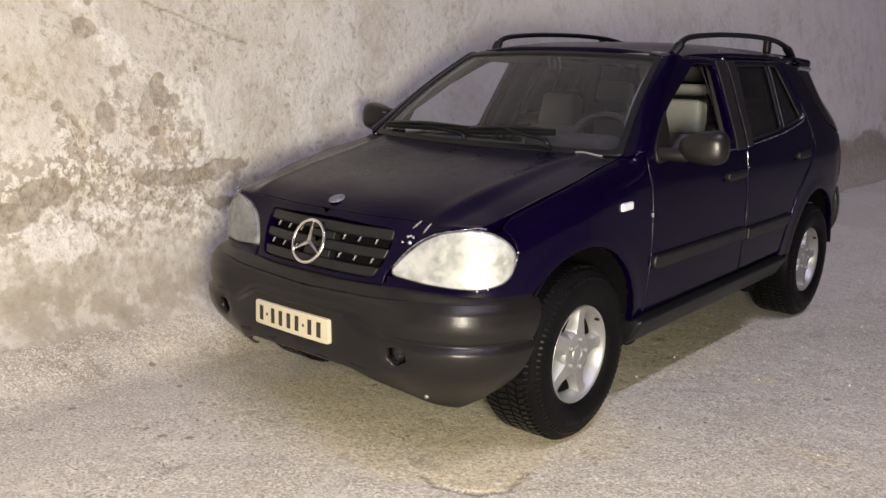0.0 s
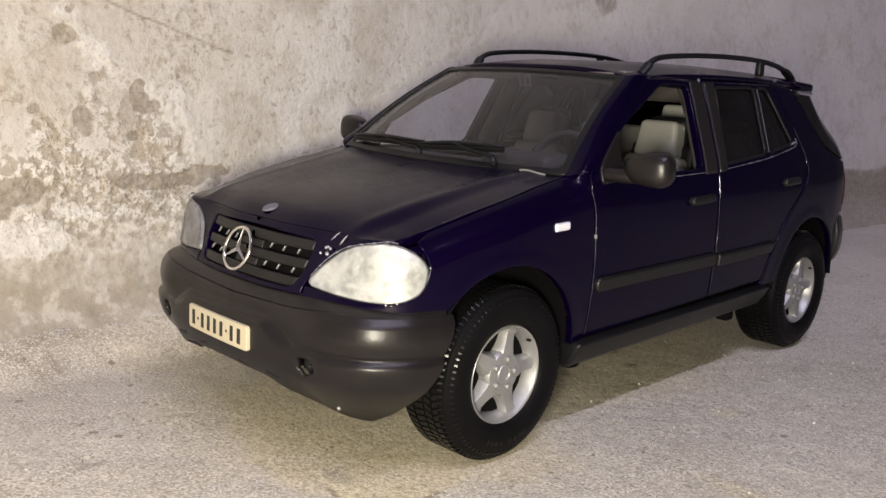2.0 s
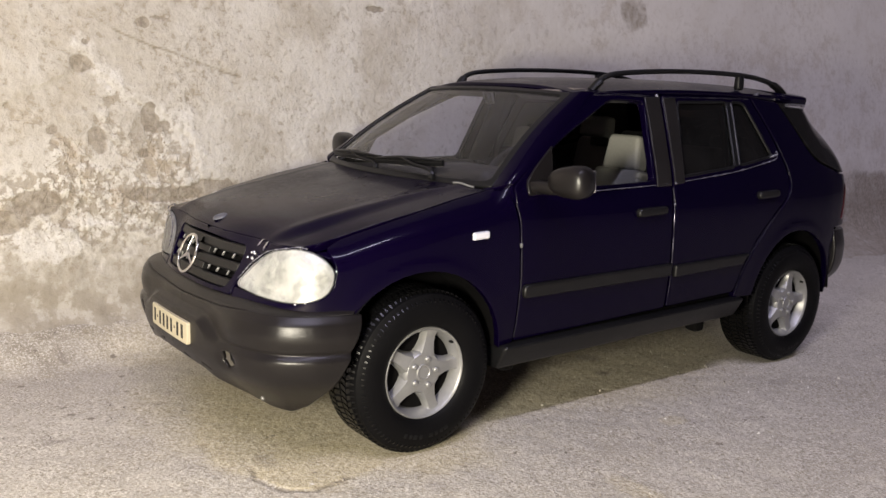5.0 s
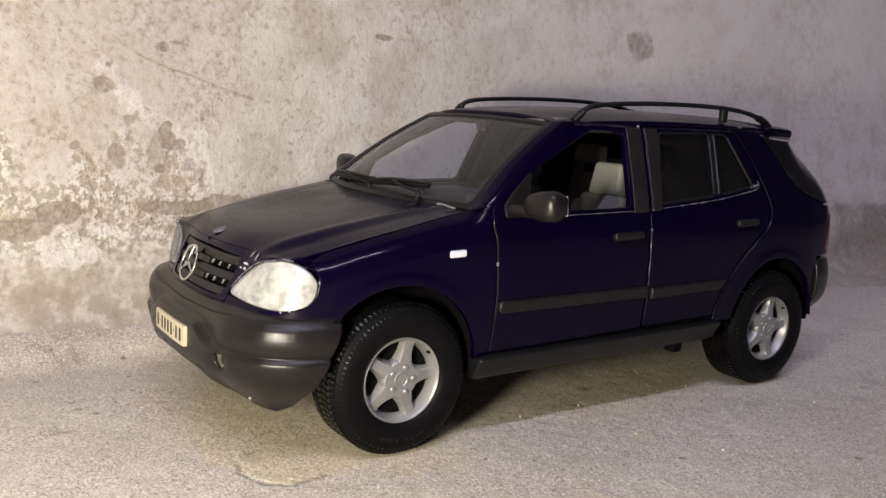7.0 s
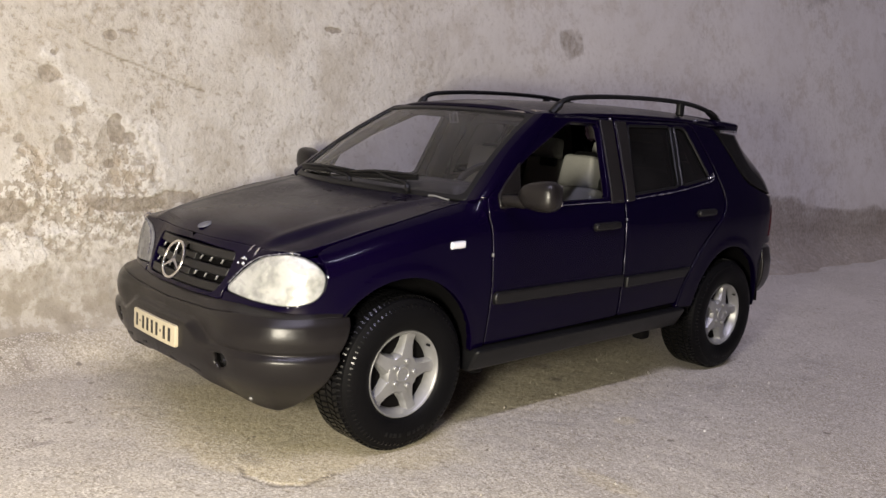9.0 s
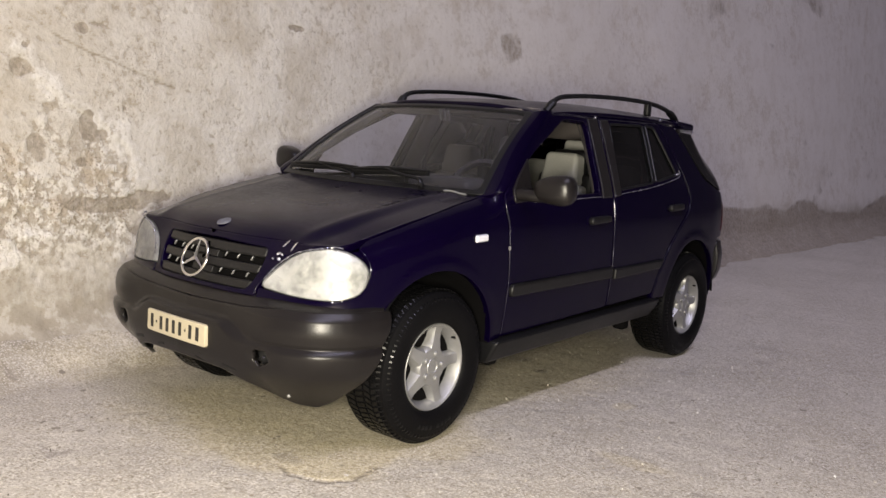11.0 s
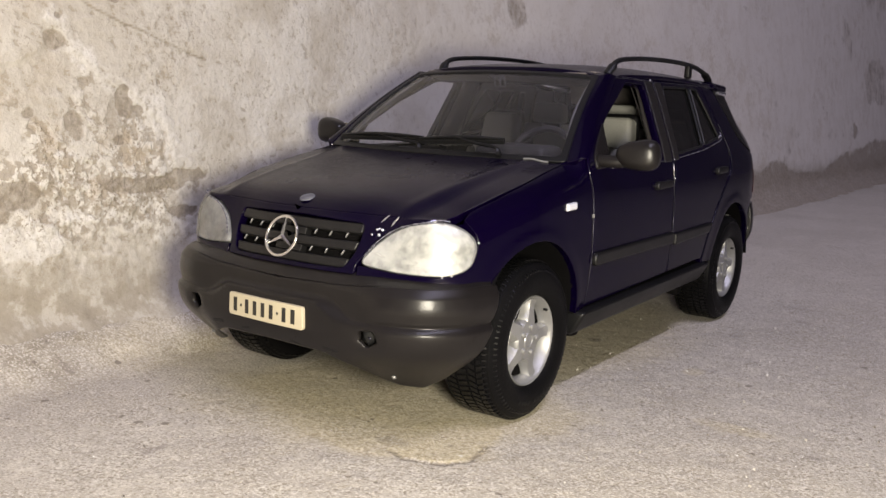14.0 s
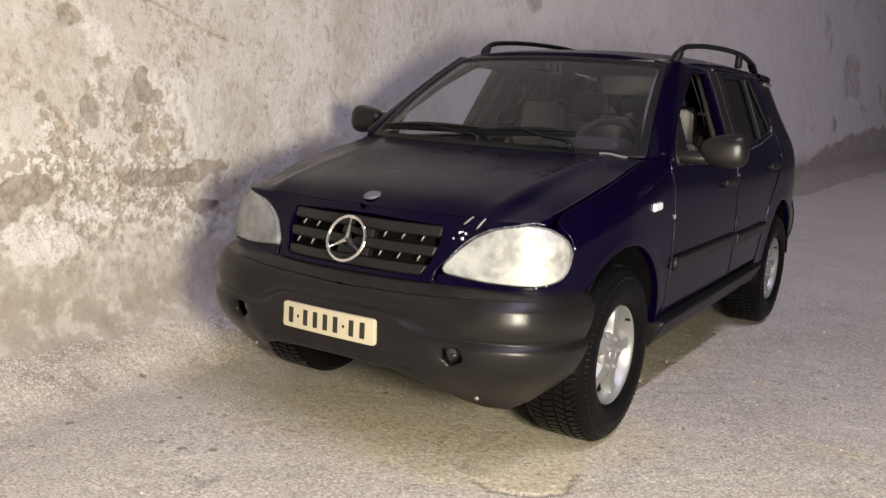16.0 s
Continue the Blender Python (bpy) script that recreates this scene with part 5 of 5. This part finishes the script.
panel("bumper_shelf", shelf_form, rounded([(-1.12, 0.06), (1.12, 0.06), (1.12, 1.0), (-1.12, 1.0)], 0.005, 0.03), PLASTIC, bumper, step=0.05, lip=0.004, thick=0.01)
for k in (1, -1):
    p = bumper_form(np.array([k * 0.52]), np.array([0.465]))[0]
    bm = bmesh.new()
    bmesh.ops.create_icosphere(bm, subdivisions=2, radius=0.042)
    for v in bm.verts:
        v.co *= 1 + 0.25 * math.sin(9 * v.co.x / 0.042 + 5 * v.co.z / 0.042)
        v.co.y *= 0.35
    bmesh.ops.transform(bm, matrix=pose(p[0] - k * 0.012, p[1] + 0.040, p[2], 0, 0, k * 22), verts=bm.verts)
    socket = part("fog_lamp_socket", bm, BLACK, bumper, "black hole where a fog lamp sits")
    part("socket_core", block((0.013, 0.010, 0.013), (p[0] - k * 0.006, p[1] + 0.020, p[2] - 0.004), (0, 30, k * 22), 0.004, 2), GLOSS, socket)
    q = bumper_form(np.array([k * 0.60]), np.array([0.285]))[0]
    bm = bmesh.new()
    bmesh.ops.create_icosphere(bm, subdivisions=2, radius=0.010)
    bmesh.ops.translate(bm, vec=q, verts=bm.verts)
    part("bumper_stud", bm, SILVER, bumper, "small bright rivet")
for u0, u1, z0, z1 in ((0.30, 0.38, 0.388, 0.404), (0.12, 0.18, 0.390, 0.402), (-0.18, -0.12, 0.390, 0.402), (-0.38, -0.30, 0.388, 0.404)):
    panel("bumper_slot", bumper_form, rounded([(u0, z0), (u1, z0 - 0.008 * np.sign(u0)), (u1, z1 - 0.012 * np.sign(u0)), (u0, z1)], 0.006, 0.01), BLACK, bumper, step=0.02, lip=0.003, drop=-0.002)

# licence plate: cream, its characters as plain dark bars
plate_form = lambda u, v: np.stack([u, -0.838 + 0.10 * u * u - 0.012 * u + 0 * v, 0.507 + v], -1)
plate = panel("licence_plate", plate_form, rounded([(-0.232, -0.050), (0.220, -0.050), (0.217, 0.050), (-0.230, 0.050)], 0.014, 0.008), CREAM, car, "cream plate with dark bars, glued to the bumper", step=0.03, lip=0.003, thick=0.02)
x = -0.208
for w, gap in ((0.040, 0.012), (0.010, 0.014), (0.038, 0.012), (0.038, 0.012), (0.038, 0.012), (0.038, 0.014), (0.010, 0.014), (0.038, 0.012), (0.040, 0)):
    tall = 0.031 if w > 0.02 else 0.006
    side = 0.21 * w if w > 0.02 else 0.0
    panel("bar", plate_form, rounded([(x + side, -tall), (x + w - side, -tall), (x + w - side, tall), (x + side, tall)], 0.002, 0.02), INK, plate, step=0.02, lip=0.001, thick=0.003, drop=-0.0015)
    x += w + gap

# windscreen, roof, tail
screen = panel("windscreen", screen_form, rounded([(-0.985, 0.02), (0.985, 0.02), (0.985, 0.985), (-0.985, 0.985)], 0.04, 0.05), CLEAR, car, "clear windscreen", step=0.08, lip=0.006, thick=0.012, drop=0.012)
panel("windscreen_seal", screen_form, rounded([(-1.0, 0.0), (1.0, 0.0), (1.0, 1.0), (-1.0, 1.0)], 0.03, 0.05), BLACK, screen, "black rubber seal",
      holes=[rounded([(-0.955, 0.045), (0.955, 0.045), (0.945, 0.955), (-0.945, 0.955)], 0.05, 0.05)], step=0.08, lip=0.008, thick=0.02, drop=0.004)
cowl = [(x, 0.275 + 0.10 * (x / 0.72) ** 2) for x in np.linspace(-0.72, 0.72, 13)]
cowl_form = lambda u, v: np.stack([u, v, 1.150 - 0.02 * (u / 0.72) ** 2 + 0.10 * (v - 0.3)], -1)
panel("cowl", cowl_form, rounded([(-0.73, 0.20), (0.73, 0.20), (0.76, 0.46), (-0.76, 0.46)], 0.02, 0.05), BLACK, car, "black plastic cowl", step=0.08, lip=0.01)
p = [hood_form(np.array(x), np.array(0.262 + 0.10 * (x / 0.72) ** 2 - 0.012)) for x in np.linspace(0.56, 0.68, 8)]
part("cowl_edge", tube([tuple(q + np.array([0, 0.012, 0.006])) for q in p], 0.0045, 8), SILVER, hood, "short bright strip at the bonnet's rear edge")
for u0, u1, v0, v1, pivot, joint in ((-0.90, -0.04, 0.070, 0.105, (-0.03, 0.270, 1.176), 0.55), (-0.06, 0.575, 0.085, 0.130, (0.440, 0.285, 1.180), 0.45)):
    us, vs = np.linspace(u0, u1, 19), np.linspace(v0, v1, 19)
    up = np.array([0, -0.55, 0.83])
    bow = 0.012 * np.sin(np.pi * np.linspace(0, 1, 19))[:, None]
    seat_line = screen_form(us, vs)
    rubber_line, spine = seat_line + 0.012 * up, seat_line + (0.024 + bow) * up
    mid = spine[int(joint * 18)]
    arm_path = catmull([pivot, np.array(pivot) + (-0.03, 0.010, 0.032), np.array(pivot) * 0.45 + mid * 0.55 + 0.012 * up, mid + 0.006 * up], 7)
    wiper = part("wiper", tube(arm_path, np.linspace(0.015, 0.010, len(arm_path)), 8, 0.7), BLACK, car, "black wiper")
    part("wiper_blade", tube(rubber_line, 0.012, 6, 1.5), BLACK, wiper)
    part("blade_spine", tube(spine, [0.005 + 0.008 * math.sin(math.pi * (0.06 + 0.88 * i / 18)) for i in range(19)], 8, 0.8), BLACK, wiper)
    for f in (1, 5, 13, 17):
        part("blade_claw", tube([spine[f], rubber_line[f]], 0.007, 6), BLACK, wiper)
    part("wiper_pivot", lathe([(-0.010, 0.015), (0.010, 0.014), (0.014, 0.008), (0.014, 0.0005)], pivot, 1, 14), BLACK, wiper)
outline = rounded([(-0.60, 1.02), (0.0, 0.945, 0.4), (0.60, 1.02), (0.632, 1.12, 0.05), (0.632, 2.70, 0.2), (0.60, 2.98), (0, 3.03, 0.4), (-0.60, 2.98), (-0.632, 2.70, 0.2), (-0.632, 1.12, 0.05)], 0.05, 0.04)
roof = panel("roof", roof_form, outline, PAINT, car, step=0.06)
spoil = lambda u, v: np.stack([u, v, 1.672 - 0.05 * (u / 0.64) ** 2 - 0.05 * (v - 2.9)], -1)
panel("roof_spoiler", spoil, rounded([(-0.62, 2.80), (0.62, 2.80), (0.64, 3.06), (0.50, 3.16, 0.1), (-0.50, 3.16, 0.1), (-0.64, 3.06)], 0.05, 0.04), PAINT, car, step=0.06, lip=0.02, thick=0.05, drop=-0.01)
for k in (1, -1):
    rim_line = [(k * 0.605, 2.78, 1.615), (k * 0.600, 2.90, 1.608), (k * 0.585, 3.00, 1.600), (k * 0.55, 3.06, 1.592)]
    part("tailgate_rim", tube(catmull(rim_line, 5), 0.026, 10, 0.8), PAINT, car)
tail_half = both_form(lambda s, z: side_form(2 * S_REAR - s, z), S_REAR)
tail_form = lambda u, v: tail_half(-u, v)
w = S_REAR - 3.61
gate = panel("tailgate", tail_form, rounded([(-w, 0.80), (w, 0.80), (w, 1.59), (-w, 1.59)], 0.03, 0.04), PAINT, car, step=0.07,
             holes=[rounded([(-w + 0.06, 1.16), (w - 0.06, 1.16), (w - 0.08, 1.53), (-w + 0.08, 1.53)], 0.05, 0.04)])
panel("rear_window", tail_form, rounded([(-w + 0.05, 1.15), (w - 0.05, 1.15), (w - 0.07, 1.54), (-w + 0.07, 1.54)], 0.05, 0.04), TINTED, gate, "dark tinted glass", step=0.08, lip=0.005, thick=0.01, drop=0.014)


REAR_BULGE = spline([0.38, 0.45, 0.52, 0.60, 0.68, 0.76, 0.82], [-0.15, -0.06, 0.0, 0.022, 0.024, 0.010, -0.004])


def rear_bumper_form(u, z):
    u, z = np.asarray(u, float), np.asarray(z, float)
    s = S_REAR - np.abs(u)
    px, py = np.interp(s, ARC, PLAN[:, 0]), np.interp(s, ARC, PLAN[:, 1])
    tx, ty = np.interp(s, ARC, TAN[:, 0]), np.interp(s, ARC, TAN[:, 1])
    off = REAR_BULGE(z)
    return np.stack([(px + off * ty) * np.where(u < 0, -1, 1), py - off * tx, z], -1)


w = S_REAR - 3.178
panel("rear_bumper", lambda u, z: rear_bumper_form(-u, z), rounded([(-w, 0.46), (-w + 0.35, 0.41), (w - 0.35, 0.41), (w, 0.44), (w, 0.80), (-w, 0.80)], 0.04, 0.03), PLASTIC, car, "dark grey plastic bumper", step=0.03, lip=0.012, thick=0.04)


# wheels
def make_wheel(y, k):
    c = (0.0, y, 0.369)
    x0 = 0.575     # inner side of the tyre
    barrel = lathe([(x0 + 0.02, 0.150), (x0 + 0.05, 0.185), (0.700, 0.170), (0.770, 0.172), (0.806, 0.182), (0.826, 0.194), (0.834, 0.198), (0.837, 0.204), (0.830, 0.209), (0.815, 0.210)], c, k, 72)
    wheel = part("wheel", barrel, SILVER, car, "silver five-spoke wheel with a black tyre")
    tyre = lathe([(x0 + 0.01, 0.22), (x0 - 0.008, 0.27), (x0, 0.325), (x0 + 0.02, 0.355), (x0 + 0.05, 0.362), (0.70, 0.364), (0.80, 0.361), (0.832, 0.352), (0.852, 0.322), (0.860, 0.285),
                  (0.857, 0.250), (0.848, 0.225), (0.838, 0.212), (0.825, 0.204), (0.80, 0.195)], c, k, 96)
    rubber = part("tyre", tyre, RUBBER, wheel, "black ribbed rubber tyre")
    verts, faces = [], []

    def lug(a0, a1, xa, xb, r0, r1, skew=0.0):
        base = len(verts)
        for x, r, sk in ((xa, r0, 0), (xb, r1, skew)):
            for a in (a0, a1):
                for rr in (r - 0.012, r):
                    verts.append((k * x, y + rr * math.sin(a + sk), 0.369 + rr * math.cos(a + sk)))
        faces.extend(tuple(base + i for i in f) for f in ((1, 3, 7, 5), (0, 1, 5, 4), (2, 6, 7, 3), (0, 2, 3, 1), (4, 5, 7, 6)))

    n = 84
    for i in range(n):
        a = 2 * math.pi * i / n
        lug(a, a + 0.024, 0.806, 0.853, 0.3685, 0.326)
        lug(a + 0.02, a + 0.064, x0 + 0.004, x0 + 0.040, 0.338, 0.366)
    n = 76
    for i in range(n):
        a = 2 * math.pi * i / n
        for j, (xa, xb) in enumerate(((x0 + 0.045, x0 + 0.092), (x0 + 0.102, x0 + 0.150), (x0 + 0.160, x0 + 0.195), (x0 + 0.203, x0 + 0.232))):
            lug(a + 0.04 * (j % 2), a + 0.04 * (j % 2) + 0.054, xa, xb, 0.3685, 0.3685, 0.030 * (1 if j % 2 else -1))
    part("tread", (verts, faces), TREAD, rubber, "small rubber tread blocks", sharp=True)
    verts, faces = [], []
    for i in range(9):
        a = math.pi - 0.42 + 0.10 * i
        if i != 4:
            lug(a, a + (0.055 if i % 3 else 0.075), 0.8565, 0.8615, 0.298, 0.284)
    part("sidewall_marks", (verts, faces), MARKS, rubber, "faint raised bars moulded in the sidewall", sharp=True)
    # five broad tapered spokes
    for i in range(5):
        a = 2 * math.pi * i / 5 + 0.25
        rows = []
        for r, half, x, deep in ((0.030, 0.046, 0.821, 0.06), (0.085, 0.054, 0.822, 0.06), (0.108, 0.045, 0.819, 0.06), (0.135, 0.038, 0.814, 0.058), (0.165, 0.037, 0.812, 0.05), (0.185, 0.042, 0.816, 0.04), (0.200, 0.054, 0.825, 0.03)):
            rows.append([(-half, x - deep), (-half * 0.93, x - 0.024), (-half * 0.62, x - 0.001), (0, x + 0.001), (half * 0.62, x - 0.001), (half * 0.93, x - 0.024), (half, x - deep)])
            rows[-1] = [(r, t, xx) for t, xx in rows[-1]]
        vs, fs = [], []
        for row in rows:
            for r, t, xx in row:
                vs.append((k * xx, y + r * math.sin(a) + t * math.cos(a), 0.369 + r * math.cos(a) - t * math.sin(a)))
        m = len(rows[0])
        for u in range(len(rows) - 1):
            for v in range(m - 1):
                f = (u * m + v, u * m + v + 1, (u + 1) * m + v + 1, (u + 1) * m + v)
                fs.append(f if k > 0 else f[::-1])
        part("spoke", (vs, fs), SILVER, wheel)
        b = a
        part("wheel_bolt", lathe([(0.79, 0.014), (0.832, 0.013), (0.836, 0.009), (0.836, 0.0005)], (0, y + 0.062 * math.sin(b), 0.369 + 0.062 * math.cos(b)), k, 12), SILVER, wheel)
    part("hub_cap", lathe([(0.76, 0.100), (0.795, 0.100), (0.812, 0.096), (0.8225, 0.086), (0.8240, 0.040), (0.8285, 0.037), (0.8285, 0.030), (0.8250, 0.027), (0.8255, 0.0005)], c, k, 40), SILVER, wheel)
    part("valve", lathe([(0.815, 0.006), (0.834, 0.006), (0.834, 0.0005)], (0, y + 0.186 * math.sin(0.87), 0.369 + 0.186 * math.cos(0.87)), k, 8), BLACK, wheel)
    part("brake_disc", lathe([(0.70, 0.04), (0.772, 0.05), (0.776, 0.172), (0.76, 0.174), (0.70, 0.172)], c, k, 40), UNDER, wheel)


for y in (0.0, 2.75):
    for k in (1, -1):
        make_wheel(y, k)

# underbody: floor pan, engine box and wheel wells, all dark
part("floor_pan", block((1.16, 3.55, 0.22), (0, 1.32, 0.42), soft=0.03), UNDER, car)
part("floor_pan", block((1.62, 1.78, 0.16), (0, 1.41, 0.50), soft=0.03), UNDER, car)
part("engine_box", block((1.12, 0.86, 0.36), (0, -0.10, 0.72), soft=0.03), UNDER, car)
part("rear_box", block((1.12, 0.95, 0.50), (0, 2.86, 0.72), soft=0.03), UNDER, car)
for k in (1, -1):
    for cy, cz, r in ARCHES:
        vs, fs = [], []
        for i, a in enumerate(np.linspace(3, 177, 30)):
            for x, rr in ((0.845, r + 0.002), (0.70, r + 0.02), (0.56, r + 0.02), (0.555, 0.10)):
                vs.append((k * x, cy + rr * math.cos(radians(a)), cz + rr * math.sin(radians(a))))
        for i in range(29):
            fs += [(i * 4 + j, i * 4 + j + 1, i * 4 + j + 5, i * 4 + j + 4) for j in range(3)]
        part("wheel_well", (vs, fs), UNDER, car, "black wheel housing")

# cabin
part("dashboard", block((1.44, 0.36, 0.30), (0, 0.60, 1.00), soft=0.07, segs=4), CABIN, car, "dark grey dashboard")
part("instrument_hood", block((0.44, 0.24, 0.12), (0.37, 0.60, 1.165), soft=0.055, segs=4), CABIN, car)
wheel_at = pose(0.37, 0.83, 1.135, 62, 0, 0)
rim = part("steering_wheel", tube([wheel_at @ Vector((0.19 * math.cos(a), 0.19 * math.sin(a), 0)) for a in np.linspace(0, 2 * math.pi, 37)], 0.020, 8), CABIN, car, "dark grey steering wheel")
bm = block((0.15, 0.13, 0.05), (0, 0, 0), soft=0.025)
bmesh.ops.transform(bm, matrix=wheel_at, verts=bm.verts)
part("airbag_cover", bm, CABIN, rim)
for a in (0, 180, 250, 290):
    part("wheel_spoke", tube([wheel_at @ Vector((r * math.cos(radians(a)), r * math.sin(radians(a)), 0)) for r in (0.05, 0.185)], 0.016, 6), CABIN, rim)


def front_seat(x):
    """Pale cushions with black blocks added for the shadow behind; a broad low headrest."""
    base = part("seat", block((0.46, 0.52, 0.20), (x, 1.27, 0.72), (6, 0, 0), 0.06, 4, bulge=0.1), LEATHER, car, "light grey vinyl seat with black shade blocks behind")
    # black block drawn for the shadow behind the cushions
    part("seat_shade_block", block((0.47, 0.09, 0.56), (x, 1.665, 0.98), (-11, 0, 0), 0.04, 4, taper=0.86), BLACK, base, "black block added as shade behind the seat")
    part("seat_back", block((0.40, 0.13, 0.52), (x, 1.585, 0.93), (-11, 0, 0), 0.05, 4, taper=0.88, bulge=0.2), LEATHER, base)
    for d in (-1, 1):
        part("side_bolster", block((0.075, 0.11, 0.46), (x + d * 0.185, 1.540, 0.92), (-11, d * -4, 0), 0.035, 4, taper=0.8), LEATHER, base)
    part("headrest_shade_block", block((0.275, 0.07, 0.225), (x, 1.720, 1.288), (-9, 0, 0), 0.035, 4, taper=0.88), BLACK, base, "black block added as shade behind the headrest")
    part("headrest", block((0.268, 0.120, 0.200), (x, 1.655, 1.276), (-9, 0, 0), 0.056, 6, taper=0.84, bulge=0.22), LEATHER, base)


def rear_bench():
    base = part("rear_bench", block((1.22, 0.50, 0.20), (0, 2.02, 0.74), (6, 0, 0), 0.06, 4, bulge=0.1), LEATHER, car, "light grey vinyl rear bench")
    for x, w in ((-0.31, 0.585), (0.31, 0.585)):
        part("seat_back", block((w, 0.15, 0.56), (x, 2.28, 1.03), (-12, 0, 0), 0.055, 4, taper=0.94, bulge=0.2), LEATHER, base)
    for x in (-0.30, 0.24):
        part("headrest", block((0.25, 0.10, 0.135), (x, 2.160, 1.388), (-8, 0, 0), 0.04, 4, taper=0.9, bulge=0.1), LEATHER, base)
        part("headrest_post", block((0.14, 0.035, 0.08), (x, 2.185, 1.30), (-8, 0, 0), 0.01, 2), BLACK, base, "black headrest stem")


front_seat(0.425)
front_seat(-0.385)
rear_bench()
part("headlining", block((1.04, 0.03, 0.15), (0, 2.88, 1.535), (20, 0, 0), 0.01), LINING, car, "grey roof lining")
part("seat_console", block((0.22, 0.80, 0.30), (0, 1.15, 0.72), soft=0.05), CABIN, car)
part("headlining", block((1.10, 1.75, 0.03), (0, 1.95, 1.610), soft=0.01), LINING, car, "grey roof lining")
for k in (1, -1):
    part("door_card", block((0.05, 1.00, 0.56), (k * 0.79, 1.02, 0.86), soft=0.02), CABIN, car, "dark door lining")
    part("door_card", block((0.05, 0.80, 0.56), (k * 0.79, 2.02, 0.88), soft=0.02), CABIN, car, "dark door lining")
    part("belt_pillar", block((0.05, 0.14, 0.48), (k * 0.685, 1.57, 1.36), (-9, k * -22, 0), 0.02), CABIN, car, "dark pillar lining")
    panel("rear_lining", side_form, rounded([(1.64, 1.12), (2.62, 1.12), (2.60, 1.30), (2.45, 1.60), (1.72, 1.60)], 0.02, 0.04), LINING, car, "brown-grey cabin lining", step=0.08, lip=0.006, thick=0.012, drop=0.055, side=k,
          holes=[rounded([(1.70, 1.19), (2.12, 1.225), (2.185, 1.555), (1.79, 1.555)], 0.03, 0.03), rounded([(2.19, 1.24), (2.46, 1.285), (2.345, 1.55), (2.255, 1.555)], 0.03, 0.03)])
    panel("tail_lining", side_form, rounded([(2.63, 1.0), (3.30, 1.0), (3.20, 1.17), (2.99, 1.25), (2.76, 1.57), (2.50, 1.58), (2.62, 1.30)], 0.02, 0.04), LINING, car, "brown-grey cabin lining", step=0.08, lip=0.006, thick=0.012, drop=0.05, side=k)
    part("sun_visor", block((0.40, 0.14, 0.02), (k * 0.33, 1.06, 1.585), (-18, 0, 0), 0.01), LINING, car)
    panel("pillar_lining", pillar_form, rounded([(-0.25, 0.0), (1.1, 0.0), (1.1, 1.0), (-0.25, 1.0)], 0.01, 0.06), PALE, car, "pale pillar lining", step=0.15, lip=0.01, thick=0.012, drop=0.045, side=k)
    part("seat_belt", tube([(k * 0.545, 1.575, 1.555), (k * 0.61, 1.585, 1.40), (k * 0.665, 1.590, 1.24), (k * 0.70, 1.590, 1.06)], 0.009, 8, 0.4), CABIN, car, "dark belt strap")
mirror_at = pose(-0.003, 0.975, 1.562, 18, 0, 0)


def placed(mesh, m):
    bmesh.ops.transform(mesh, matrix=m, verts=mesh.verts)
    return mesh


inside_mirror = part("inside_mirror", placed(block((0.066, 0.010, 0.070), (0, 0, 0), soft=0.004, segs=2), mirror_at), LENS, car, "small clear plastic rear-view mirror block")
for size, place in (((0.006, 0.012, 0.074), (-0.034, 0, 0)), ((0.006, 0.012, 0.074), (0.034, 0, 0)), ((0.066, 0.012, 0.006), (0, 0, -0.036)), ((0.009, 0.014, 0.046), (0.004, -0.004, -0.012))):
    part("mirror_edge", placed(block(size, place, soft=0.002, segs=1), mirror_at), SILVER, inside_mirror, "bright moulded edge")
